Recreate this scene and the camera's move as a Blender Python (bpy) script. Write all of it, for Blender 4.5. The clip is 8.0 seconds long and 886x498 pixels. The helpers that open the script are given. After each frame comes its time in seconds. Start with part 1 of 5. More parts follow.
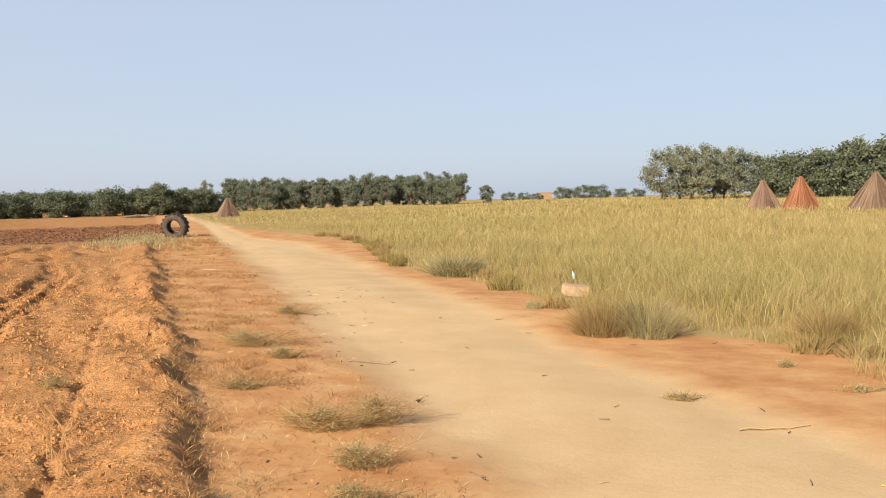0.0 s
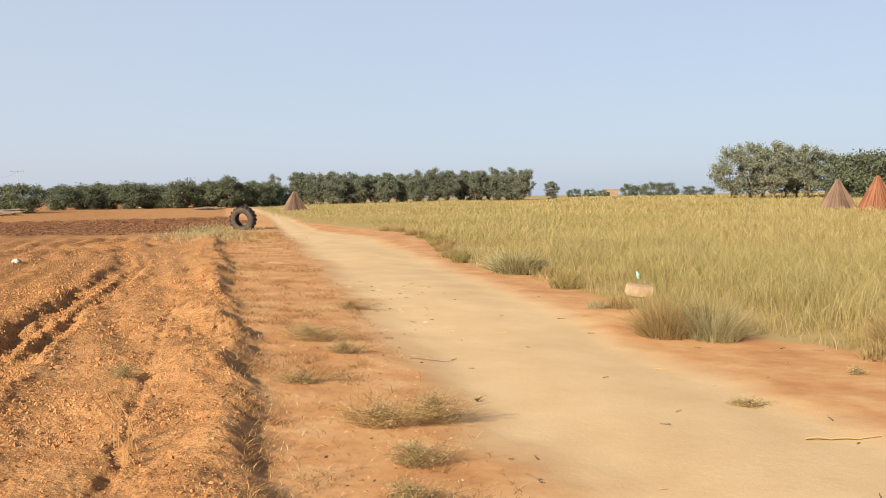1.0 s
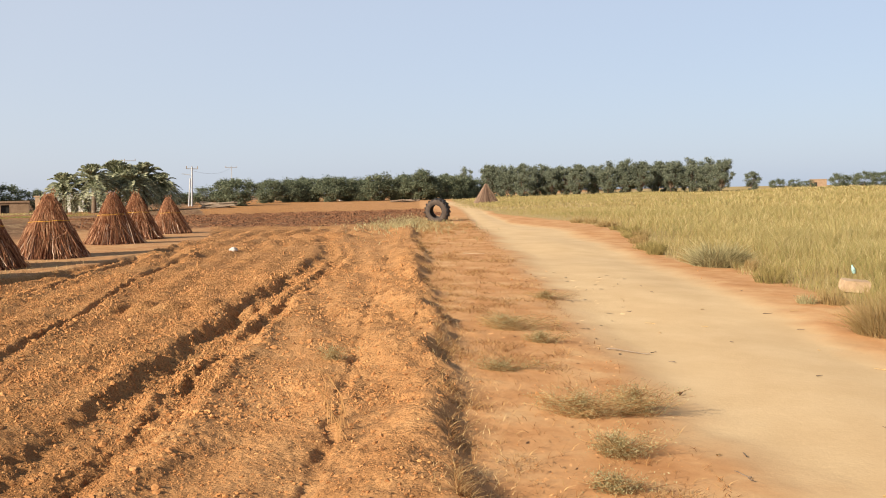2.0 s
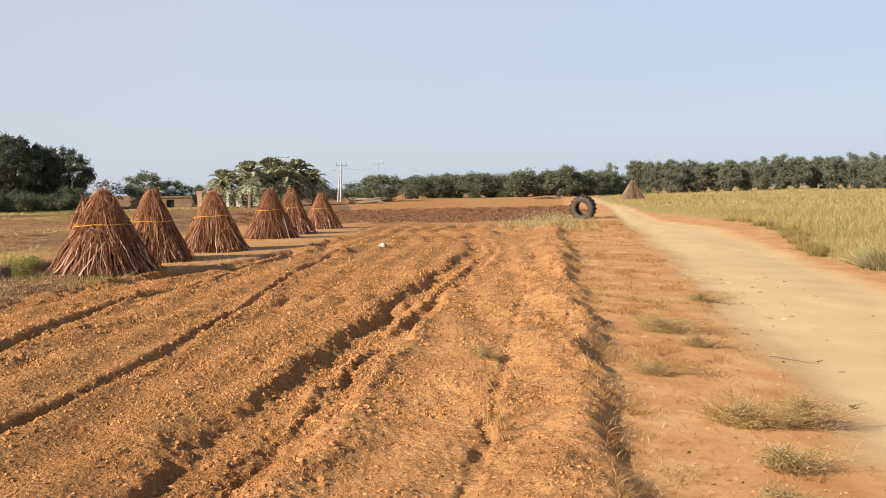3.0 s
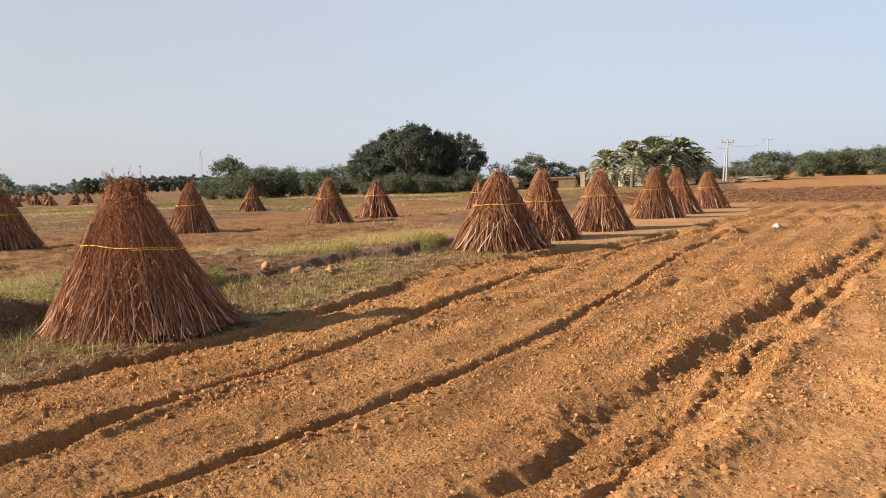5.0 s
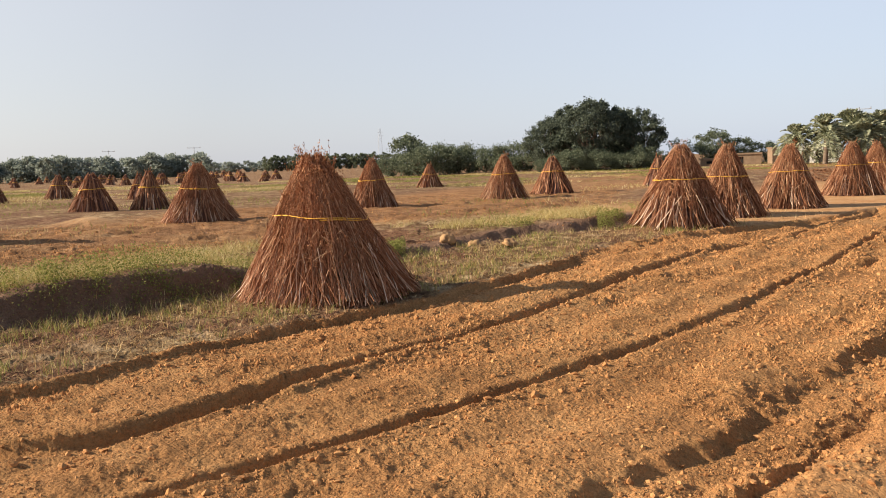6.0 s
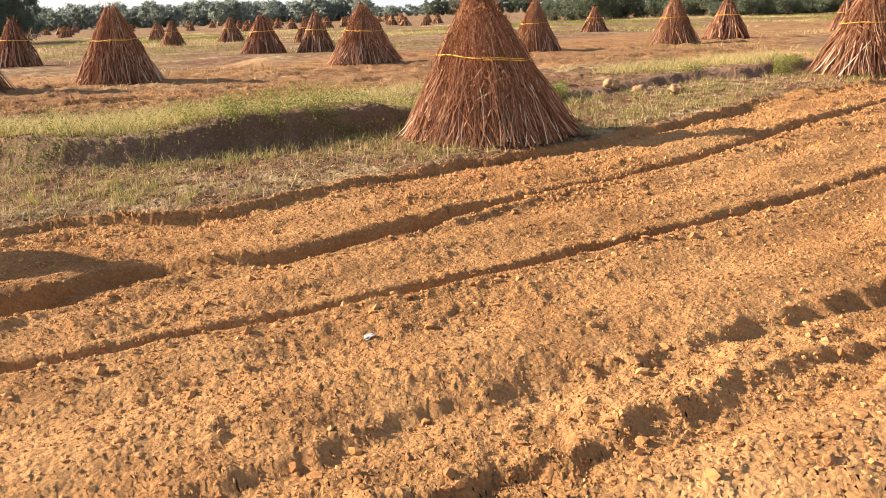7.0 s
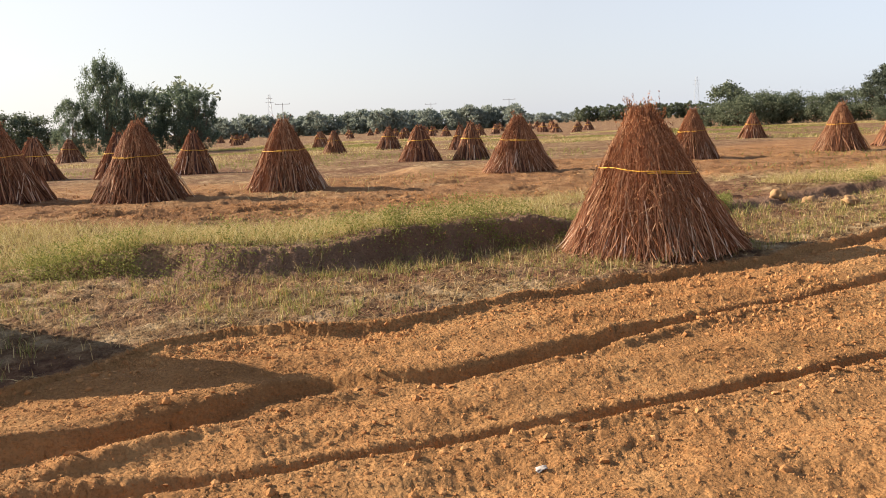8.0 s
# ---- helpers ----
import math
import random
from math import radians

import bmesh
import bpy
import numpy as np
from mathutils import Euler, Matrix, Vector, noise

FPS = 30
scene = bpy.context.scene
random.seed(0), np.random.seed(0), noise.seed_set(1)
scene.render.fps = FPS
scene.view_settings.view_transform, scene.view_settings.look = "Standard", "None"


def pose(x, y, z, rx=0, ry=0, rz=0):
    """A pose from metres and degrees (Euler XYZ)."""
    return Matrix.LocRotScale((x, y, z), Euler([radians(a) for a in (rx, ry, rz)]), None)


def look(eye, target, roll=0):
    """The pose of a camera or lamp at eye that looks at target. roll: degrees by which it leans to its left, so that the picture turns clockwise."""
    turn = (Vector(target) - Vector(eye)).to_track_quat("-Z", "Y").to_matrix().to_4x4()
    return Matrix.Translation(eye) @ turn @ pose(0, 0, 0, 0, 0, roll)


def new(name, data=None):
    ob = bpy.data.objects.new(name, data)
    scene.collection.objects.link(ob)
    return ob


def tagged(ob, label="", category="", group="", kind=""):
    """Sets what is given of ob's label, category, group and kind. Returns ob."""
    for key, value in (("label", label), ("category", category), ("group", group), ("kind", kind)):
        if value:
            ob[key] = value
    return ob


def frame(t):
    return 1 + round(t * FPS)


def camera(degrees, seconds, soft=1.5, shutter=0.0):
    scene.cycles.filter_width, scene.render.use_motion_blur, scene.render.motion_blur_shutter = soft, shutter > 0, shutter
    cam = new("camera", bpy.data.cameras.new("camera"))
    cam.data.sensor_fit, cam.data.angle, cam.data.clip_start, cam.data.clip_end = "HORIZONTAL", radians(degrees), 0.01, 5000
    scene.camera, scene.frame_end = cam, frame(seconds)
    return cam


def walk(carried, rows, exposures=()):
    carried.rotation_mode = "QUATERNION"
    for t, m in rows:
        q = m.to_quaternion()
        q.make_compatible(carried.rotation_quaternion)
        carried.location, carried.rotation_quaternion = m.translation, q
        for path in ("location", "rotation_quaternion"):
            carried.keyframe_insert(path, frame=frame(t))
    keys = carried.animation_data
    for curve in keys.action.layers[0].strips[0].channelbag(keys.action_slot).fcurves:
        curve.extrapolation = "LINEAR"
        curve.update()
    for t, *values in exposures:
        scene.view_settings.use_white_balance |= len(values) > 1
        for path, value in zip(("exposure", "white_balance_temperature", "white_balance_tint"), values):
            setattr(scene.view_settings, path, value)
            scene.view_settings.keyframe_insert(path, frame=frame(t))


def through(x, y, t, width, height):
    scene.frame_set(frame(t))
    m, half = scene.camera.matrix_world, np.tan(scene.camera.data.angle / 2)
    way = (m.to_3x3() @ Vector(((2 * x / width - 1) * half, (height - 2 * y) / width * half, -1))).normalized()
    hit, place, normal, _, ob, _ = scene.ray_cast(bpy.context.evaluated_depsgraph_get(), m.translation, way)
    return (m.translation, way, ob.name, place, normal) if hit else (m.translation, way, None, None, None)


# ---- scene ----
cam = camera(52.3, 8.0, soft=1.0)
# seconds, eye, yaw to the left, pitch, roll
ROWS = [
    (0.0, 0.157, 0.084, 1.594, -0.34, -3.1, -1.4),
    (0.5, 0.175, 0.081, 1.596, 1.44, -3.52, -0.82),
    (1.0, 0.181, 0.094, 1.621, 3.73, -3.32, -0.75),
    (1.2, 0.175, 0.1, 1.619, 4.69, -2.98, -0.71),
    (1.4, 0.167, 0.107, 1.615, 6.09, -3.0, -0.67),
    (1.5, 0.163, 0.11, 1.612, 7.75, -2.98, -0.64),
    (1.8, 0.136, 0.079, 1.603, 12.99, -3.28, -0.87),
    (2.0, 0.106, 0.062, 1.596, 15.77, -3.62, -1.08),
    (2.2, 0.058, 0.051, 1.606, 19.82, -3.78, -1.51),
    (3.5, -0.004, 0.03, 1.632, 26.87, -3.56, -0.76),
    (4.0, -0.036, -0.0, 1.622, 34.85, -3.52, -0.79),
    (4.5, -0.094, 0.028, 1.618, 46.41, -3.77, -1.84),
    (4.7, -0.113, 0.025, 1.619, 47.62, -3.9, -1.96),
    (5.8, -0.124, -0.04, 1.594, 56.26, -5.26, -1.85),
    (6.0, -0.106, -0.047, 1.577, 59.76, -5.51, -1.89),
    (6.3, -0.056, -0.085, 1.525, 63.89, -10.4, -1.42),
    (6.5, 0.005, -0.098, 1.503, 65.32, -11.66, -2.22),
    (6.8, -0.006, -0.121, 1.501, 66.26, -14.6, -1.91),
    (7.0, 0.003, -0.126, 1.523, 70.15, -14.75, -1.87),
    (7.2, -0.053, -0.14, 1.543, 78.06, -13.19, -5.22),
    (7.3, -0.069, -0.145, 1.561, 79.17, -10.9, -5.13),
    (7.4, -0.092, -0.148, 1.575, 79.3, -9.21, -4.44),
    (7.5, -0.117, -0.151, 1.586, 79.19, -8.15, -3.95),
    (8.0, -0.152, -0.205, 1.598, 79.36, -7.89, -2.34),
]


def view(x, y, z, yaw, pitch, roll):
    """A camera pose from an eye and degrees of yaw, pitch and lean."""
    return pose(x, y, z, 90 + pitch, 0, yaw) @ pose(0, 0, 0, 0, 0, roll)


walk(cam, [(t, view(*row)) for t, *row in ROWS],
     exposures=[(0.0, 0.62), (4.5, 0.66), (6.0, 0.76), (6.5, 1.0), (7.0, 1.36), (7.2, 1.42), (7.5, 1.27), (8.0, 0.97)])

# ---------------------------------------------------------------- sky and sun
SUN_AZ, SUN_EL = 209.0, 26.0          # clockwise from +y, and height, in degrees
world = bpy.data.worlds.new("sky")
scene.world = world
world.use_nodes = True
wn = world.node_tree.nodes
sky = wn.new("ShaderNodeTexSky")
sky.sky_type, sky.sun_disc = "NISHITA", False
sky.sun_elevation, sky.sun_rotation = radians(SUN_EL), radians(SUN_AZ)
sky.air_density, sky.dust_density, sky.ozone_density = 1.0, 1.2, 1.5
haze = wn.new("ShaderNodeMix")        # dust in the air, which pales the whole sky
haze.data_type = "RGBA"
# the dusty air is whiter and brighter towards the sun
way = wn.new("ShaderNodeTexCoord")
height = wn.new("ShaderNodeSeparateXYZ")
thin = wn.new("ShaderNodeMapRange")         # and thins out towards the zenith
thin.interpolation_type = "SMOOTHSTEP"
for k, v in zip((1, 2, 3, 4), (0.18, 0.66, 0.7, 0.1)):
    thin.inputs[k].default_value = v
world.node_tree.links.new(way.outputs["Generated"], height.inputs[0])
world.node_tree.links.new(height.outputs[2], thin.inputs[0])
world.node_tree.links.new(thin.outputs[0], haze.inputs[0])
dot = wn.new("ShaderNodeVectorMath")
dot.operation = "DOT_PRODUCT"
dot.inputs[1].default_value = (math.sin(radians(SUN_AZ)), math.cos(radians(SUN_AZ)), 0.35)
glare = wn.new("ShaderNodeValToRGB")
span = wn.new("ShaderNodeMapRange")
span.inputs[1].default_value, span.inputs[2].default_value = -1.0, 1.0
world.node_tree.links.new(way.outputs["Generated"], dot.inputs[0])
world.node_tree.links.new(dot.outputs["Value"], span.inputs[0])
world.node_tree.links.new(span.outputs[0], glare.inputs[0])
for k, (p, c) in zip((0, 1), ((0.0, (0.50, 0.585, 0.75)), (1.0, (0.8, 0.78, 0.77)))):
    glare.color_ramp.elements[k].position, glare.color_ramp.elements[k].color = p, (*c, 1)
for p, c in ((0.35, (0.60, 0.655, 0.77)), (0.62, (0.575, 0.59, 0.645))):
    glare.color_ramp.elements.new(p).color = (*c, 1)
gain = wn.new("ShaderNodeVectorMath")
gain.operation = "SCALE"
gain.inputs["Scale"].default_value = 10.9
world.node_tree.links.new(glare.outputs[0], gain.inputs[0])
world.node_tree.links.new(gain.outputs[0], haze.inputs[7])
world.node_tree.links.new(sky.outputs[0], haze.inputs[6])
world.node_tree.links.new(haze.outputs[2], wn["Background"].inputs[0])
wn["Background"].inputs[1].default_value = 0.07
sun = new("sun", bpy.data.lights.new("sun", "SUN"))
sun.data.energy, sun.data.angle, sun.data.color = 5.0, radians(0.6), (1.0, 0.88, 0.72)
to_sun = Vector((math.sin(radians(SUN_AZ)) * math.cos(radians(SUN_EL)), math.cos(radians(SUN_AZ)) * math.cos(radians(SUN_EL)), math.sin(radians(SUN_EL))))
sun.matrix_world = look(to_sun * 50, (0, 0, 0))

# ---------------------------------------------------------------- small helpers
rng = np.random.default_rng(7)


def mesh_of(name, verts, faces, material=None, smooth=False):
    """A mesh from an array of places and one array of faces, all with as many corners."""
    verts, faces = np.asarray(verts, np.float32), np.asarray(faces, np.int32)
    me = bpy.data.meshes.new(name)
    k = faces.shape[1]
    me.vertices.add(len(verts))
    me.vertices.foreach_set("co", verts.ravel())
    me.loops.add(faces.size)
    me.loops.foreach_set("vertex_index", faces.ravel())
    me.polygons.add(len(faces))
    me.polygons.foreach_set("loop_start", np.arange(0, faces.size, k, dtype=np.int32))
    me.polygons.foreach_set("loop_total", np.full(len(faces), k, np.int32))
    me.polygons.foreach_set("use_smooth", np.full(len(faces), smooth))
    me.update(calc_edges=True)
    me.validate()
    if material:
        me.materials.append(material)
    return me


def bm_mesh(name, bm, material, smooth=False):
    me = bpy.data.meshes.new(name)
    if smooth:
        for f in bm.faces:
            f.smooth = True
    bm.to_mesh(me)
    bm.free()
    me.materials.append(material)
    return me


def part(name, data, parent, label="", m=None):
    """One mesh object under a thing or under a part."""
    ob = new(name, data)
    ob.parent = parent
    if m is not None:
        ob.matrix_basis = m
    if label:
        ob["label"] = label
    return ob


def thing(name, m, label, category, group="", kind=""):
    """An Empty that carries a thing's parts."""
    ob = new(name)
    ob.empty_display_size = 0.2
    ob.matrix_basis = m
    return tagged(ob, label, category, group, kind)


def lattice(ix, iy, seed):
    h = (ix.astype(np.int64) * 374761393 + iy.astype(np.int64) * 668265263 + seed * 982451653) & 0x7FFFFFFF
    h = ((h ^ (h >> 13)) * 1274126177) & 0x7FFFFFFF
    return ((h ^ (h >> 16)) & 0xFFFF) / 65535.0


def grain(x, y, size, seed=0):
    """Smooth value noise of that size in metres, from -1 to 1."""
    u, v = x / size, y / size
    iu, iv = np.floor(u), np.floor(v)
    fu, fv = u - iu, v - iv
    fu, fv = fu * fu * (3 - 2 * fu), fv * fv * (3 - 2 * fv)
    a, b = lattice(iu, iv, seed), lattice(iu + 1, iv, seed)
    c, d = lattice(iu, iv + 1, seed), lattice(iu + 1, iv + 1, seed)
    return 2 * ((a * (1 - fu) + b * fu) * (1 - fv) + (c * (1 - fu) + d * fu) * fv) - 1


def step(a, b, x):
    t = np.clip((x - a) / (b - a), 0, 1)
    return t * t * (3 - 2 * t)


# ---------------------------------------------------------------- the lie of the land
# Lines that run roughly along y, as (y, x).
FIELD_EDGE = [(-60, 3.0), (-8, -3.2), (-2, -5.2), (-1.3, -6.0), (-0.95, -6.44), (-0.55, -6.64), (0.0, -6.4), (0.4, -6.34), (0.83, -6.5), (1.55, -6.86), (2.1, -7.06), (2.6, -7.32), (3.2, -7.46), (3.93, -7.7), (4.67, -7.97), (5.8, -8.58), (7.0, -9.15), (8.1, -9.93), (8.7, -10.25), (11.2, -10.8), (15, -11.4), (19.5, -12.5), (26.5, -15.2), (45, -26), (200, -120)]
RUT_A = [(-60, 6.0), (-6, -2.6), (-1.42, -4.22), (-1.02, -4.46), (-0.5, -4.76), (-0.35, -4.94), (-0.15, -5.12), (0.1, -5.18), (0.67, -4.97), (1.0, -5.08), (1.4, -5.27), (1.9, -5.53), (2.4, -5.76), (3.0, -6.0), (3.5, -6.13), (4.15, -6.36), (5.05, -6.74), (6.2, -7.28), (7.1, -7.8), (7.8, -8.08), (9.07, -8.86), (9.6, -9.05), (10.1, -9.0), (12.1, -9.62), (12.85, -10.03), (18.6, -12.1), (26, -14.9), (200, -110)]
RUT_B = [(-60, 8.0), (-4, -3.2), (0.53, -4.06), (1.1, -4.16), (1.75, -4.29), (2.45, -4.45), (3.02, -4.62), (3.6, -4.82), (4.25, -4.99), (4.9, -5.14), (5.4, -5.28), (5.95, -5.47), (6.7, -5.78), (7.5, -6.17), (8.0, -6.34), (9.06, -6.9), (12.8, -8.8), (25, -13.6), (200, -100)]
RUT_C = [(-60, 9.0), (-4, -1.9), (1.6, -2.8), (2.58, -3.0), (3.4, -3.15), (4.0, -3.3), (4.6, -3.48), (5.3, -3.72), (6.36, -4.07), (7.56, -4.45), (8.84, -4.85), (12.0, -5.86), (19.1, -7.92), (200, -90)]
RUT_D = [(-60, 9.5), (-4, -1.5), (1.6, -2.38), (3.06, -2.75), (3.7, -2.9), (4.27, -3.04), (4.85, -3.2), (5.57, -3.41), (6.41, -3.7), (7.39, -4.02), (8.5, -4.37), (12.2, -5.5), (19.0, -7.5), (200, -88)]
BUND_FOOT = [(-60, 17), (4.3, -1.81), (5.84, -2.28), (10.1, -3.66), (25.5, -8.55), (200, -64)]
CREST = [(-60, 18), (0, 0.18), (4, -1.08), (7.9, -2.3), (10.3, -3.08), (15, -4.63), (28.8, -9.15), (42, -13.1), (200, -62)]
ROAD_L = [(-60, 12), (-2, 1.4), (4.9, 0.3), (6.3, -0.05), (8.2, -0.6), (10.7, -1.35), (14.3, -2.35), (24.7, -5.35), (39, -9.5), (60, -15.4), (75, -19.9), (200, -60)]
ROAD_R = [(-60, 17), (-2, 5.2), (5.2, 3.6), (6.5, 3.1), (8.6, 2.6), (11, 1.75), (14.8, 0.85), (21, -0.95), (32.8, -4.4), (40.5, -8.0), (60, -13.9), (75, -18.4), (200, -58)]
CROP_EDGE = [(-60, 20), (0, 6.3), (8.8, 4.5), (10.2, 4.3), (12, 2.6), (13.3, 1.9), (18.8, 1.0), (21.9, -0.8), (33.8, -2.8), (37.9, -4.2), (41.7, -5.9), (49, -9.6), (62, -14.8), (75, -19.5), (200, -55)]
BANK = [(-30, -14), (-6, -11.0), (-3.0, -9.9), (-2.0, -9.35), (-1.2, -9.0), (-0.6, -8.75), (0.0, -8.75), (0.6, -8.85), (1.2, -9.05), (2.0, -9.4), (2.8, -9.75), (4, -10.5), (5.6, -11.3), (7.0, -11.95), (8.5, -12.5), (10, -12.3), (11.5, -13.0), (14, -14.6), (20, -19), (60, -50)]


def along(points, y):
    ys, xs = zip(*points)
    return sum(np.interp(y + d, ys, xs) for d in (-0.36, -0.18, 0, 0.18, 0.36)) / 5


def lie(x, y):
    """The smooth lie of the land."""
    x, y = np.asarray(x, float), np.asarray(y, float)
    z = np.where(x < 0, 0.32 * np.tanh(-x / 7.6), -0.18 * np.tanh(x / 4.3))
    r = np.hypot(x, y)
    z = z - np.minimum(0.65, 0.006 * np.maximum(0, r - 30)) * (1 - step(-30, -8, x)) * (1 - step(30, 70, y * 0.6))
    return z + np.minimum(0.55 + 0.4 * step(-5, 15, x), 0.008 * np.maximum(0, y - 42)) * step(-34, 0, x) - 0.12 * step(26, 36, y) * (1 - step(50, 75, y)) * step(-30, -14, x) * (1 - step(-10, -4, x))


def rut(d, width, depth):
    """A wheel rut: a flat-bottomed trough with low rims."""
    a = np.abs(d) / width
    return -depth * (1 - step(0.45, 1.0, a)) + 0.22 * depth * np.exp(-((a - 1.45) / 0.35) ** 2)


def zones(x, y):
    """Masks of the kinds of ground: track, verge, ploughed, stubble, crop, and shade painted on the bank."""
    wob = 0.25 * grain(x, y, 0.9, 3) + 0.12 * grain(x, y, 0.3, 4)
    edge, crest, crop = along(FIELD_EDGE, y), along(CREST, y), along(CROP_EDGE, y)
    mid, half = (along(ROAD_L, y) + along(ROAD_R, y)) / 2, (along(ROAD_R, y) - along(ROAD_L, y)) / 2
    track = 1 - step(0.62, 1.15, np.abs(x - mid) / np.maximum(half, 0.4) + 0.5 * wob)
    rag = 1.1 * (0.05 * grain(x, y, 1.3, 11) + 0.025 * grain(x, y, 0.4, 12)) + 0.03 * grain(x, y, 0.15, 74)
    ploughed = step(edge - 0.1, edge - 0.03, x + rag) * (1 - step(crest - 0.02, crest + 0.3, x + 0.5 * wob))
    stubble = 1 - step(edge - 0.1, edge - 0.03, x + rag)
    cropped = step(crop - 0.2, crop + 0.3, x + wob)
    # strips of tilled earth among the stooks, and the dark turned ground to the north
    r, q = np.hypot(x, y), x - along(BANK, y) + 1.5 * grain(x, y, 4.0, 33)
    strip = step(-17, -14, q) * (1 - step(-5, -2.5, q)) * (0.75 + 0.25 * grain(x, 0.2 * y, 1.0, 34))
    wide = np.degrees(np.arctan2(x, y)) + 1.5 * grain(x, y, 6.0, 35)
    turned = np.maximum(0.85 * strip * (0.6 + 0.4 * grain(0.5 * x, 0.5 * y, 1.1, 83)) * (1 - step(edge - 1, edge, x)), step(40, 44, r + wob * 4) * (1 - step(72, 80, r)) * step(-40, -36, wide) * (1 - step(-17.5, -16, wide)))
    stubble = stubble * (1 - 0.8 * np.maximum(strip, turned)) * (1 - 0.75 * step(9, 14, y) * (1 - step(40, 48, r)) * step(-9, -5, x - edge))
    ploughed = np.maximum(ploughed, np.maximum(0.8 * strip * (1 - step(edge - 1, edge, x)), turned))
    powder = 0.7 * ploughed * (1 - turned) * np.maximum(step(-0.4, 0.5, x - along(RUT_D, y) + 2 * wob), 0.5 - 0.5 * step(3.6, 5.5, r + 2 * wob))
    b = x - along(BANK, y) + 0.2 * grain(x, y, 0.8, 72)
    face_shade = step(-0.45, -0.1, b) * (1 - step(0.1, 0.5, b)) * (1 - step(13, 17, y)) * step(-2.8, -1.2, y)
    mound = np.exp(-((x + 24.2) / 1.3) ** 2 - ((y - 3.7) / 0.8) ** 2)
    return np.maximum(track, 0.3 * mound), ploughed * (1 - mound), stubble, cropped, turned, powder, face_shade


def ground(x, y, fine=True):
    """The height of the ground at places x, y."""
    x, y = np.asarray(x, float), np.asarray(y, float)
    z = lie(x, y)
    r = np.hypot(x, y)
    near = 1 - step(17, 30, r)
    track, ploughed, stubble, cropped, turned, powder, face_shade = zones(x, y)
    sway = 0.05 * grain(x, y, 1.3, 11) + 0.025 * grain(x, y, 0.4, 12)
    # the bund beside the track
    d = (x - along(CREST, y)) * 0.95 + sway + 0.12 * grain(x, y, 0.85, 90) + 0.05 * grain(x, y, 0.33, 91) + 0.025 * grain(x, y, 0.12, 92)
    lump = 1 + 0.34 * grain(x, y, 0.7, 21) + 0.13 * grain(x, y, 0.25, 22) + 0.09 * grain(x, y, 0.1, 23)
    bund = np.where(d < 0, np.exp(-(d / 0.5) ** 2), np.exp(-(d / 0.17) ** 2))
    z = z + 0.15 * bund * lump * step(2.0, 3.2, r) * (1 - step(30, 45, y))
    # the field's edge, a step down into the tilth
    e = (x - along(FIELD_EDGE, y)) * 0.95 + 1.1 * sway
    e = e + 0.03 * grain(x, y, 0.15, 74)
    z = z - (0.062 + 0.025 * grain(y, y, 1.3, 84)) * step(-0.02, 0.02, e) * (1 - step(0.15, 1.0, e)) * near
    # ruts
    ragged = 0.04 * grain(x, y, 0.23, 38) + 0.035 * grain(x, y, 0.1, 39) + 0.01 * grain(x, y, 0.05, 86)
    for line, width, depth in ((RUT_A, 0.11, 0.075), (RUT_B, 0.085, 0.06), (RUT_C, 0.25, 0.1), (RUT_D, 0.15, 0.085)):
        g = (x - along(line, y)) * 0.93 + 1.2 * sway * (1 if line in (RUT_C, RUT_D) else 0.5) + ragged * (0.95 if line in (RUT_C, RUT_D) else 0.3)
        grow = 1 + 0.9 * (1 - step(-0.6, 0.6, y)) * (line is RUT_A)
        z = z + rut(g, width * grow * (1 + 0.25 * grain(y, y, 1.1, int(depth * 100))), depth * grow * (0.55 + 0.45 * step(2.0, 3.6, y) if line in (RUT_C, RUT_D) else 1) * (1 + (0.1 if line in (RUT_C, RUT_D) else 0.3) * grain(x, y, 1.7, 30) + 0.2 * grain(x, y, 0.3, 31))) * near * step(-5, -3, y + 3 * (line is not RUT_A))
    g = (x - along(BUND_FOOT, y)) * 0.95 + 0.6 * sway + 0.8 * ragged
    z = z + rut(g, 0.05, 0.018 * (1 + 0.9 * grain(x, y, 0.22, 36))) * near * step(3, 4, y)
    # shallow drill lines in between
    u = x - along(RUT_B, y) + 2 * sway
    z = z + 0.018 * np.sin(u * 9.0 + 2 * grain(x, y, 2.0, 5)) * ploughed * near
    # a low swell near the field's corner
    z = z + 0.12 * np.exp(-((x + 4.2) / 0.6) ** 2 - ((y + 1.9) / 1.2) ** 2)
    # a cross ridge of scuffed earth
    c = (y - (9.85 + 0.3 * (x + 6))) / 1.04 + 1.5 * sway
    cross = np.exp(-(c / 0.25) ** 2) * step(-7.1, -6.6, x) * (1 - step(-5.0, -4.5, x))
    z = z + cross * 0.11 * (0.15 + np.abs(np.sin(x * 11.0 + 1.5 * grain(x, y, 0.8, 8))))
    # the weedy bank beyond the stubble
    b = x - along(BANK, y) + 3 * sway
    z = z + (0.26 - 0.2 * step(2.4, 4.2, y) + 0.06 * step(6.5, 8, y)) * (1 + 0.25 * grain(x, y, 1.1, 82)) * np.where(b > -0.16, 1 - step(-0.16, 0.1, b), np.exp(-((b + 0.16) / 2.0) ** 2)) * (1 - step(13, 17, y)) * step(-3.2, -1.2, y)
    # the track's two shallow wheelings
    mid, half = (along(ROAD_L, y) + along(ROAD_R, y)) / 2, (along(ROAD_R, y) - along(ROAD_L, y)) / 2
    z = z - 0.03 * track + 0.012 * np.cos(4.2 * (x - mid) / np.maximum(half, 0.4)) * track
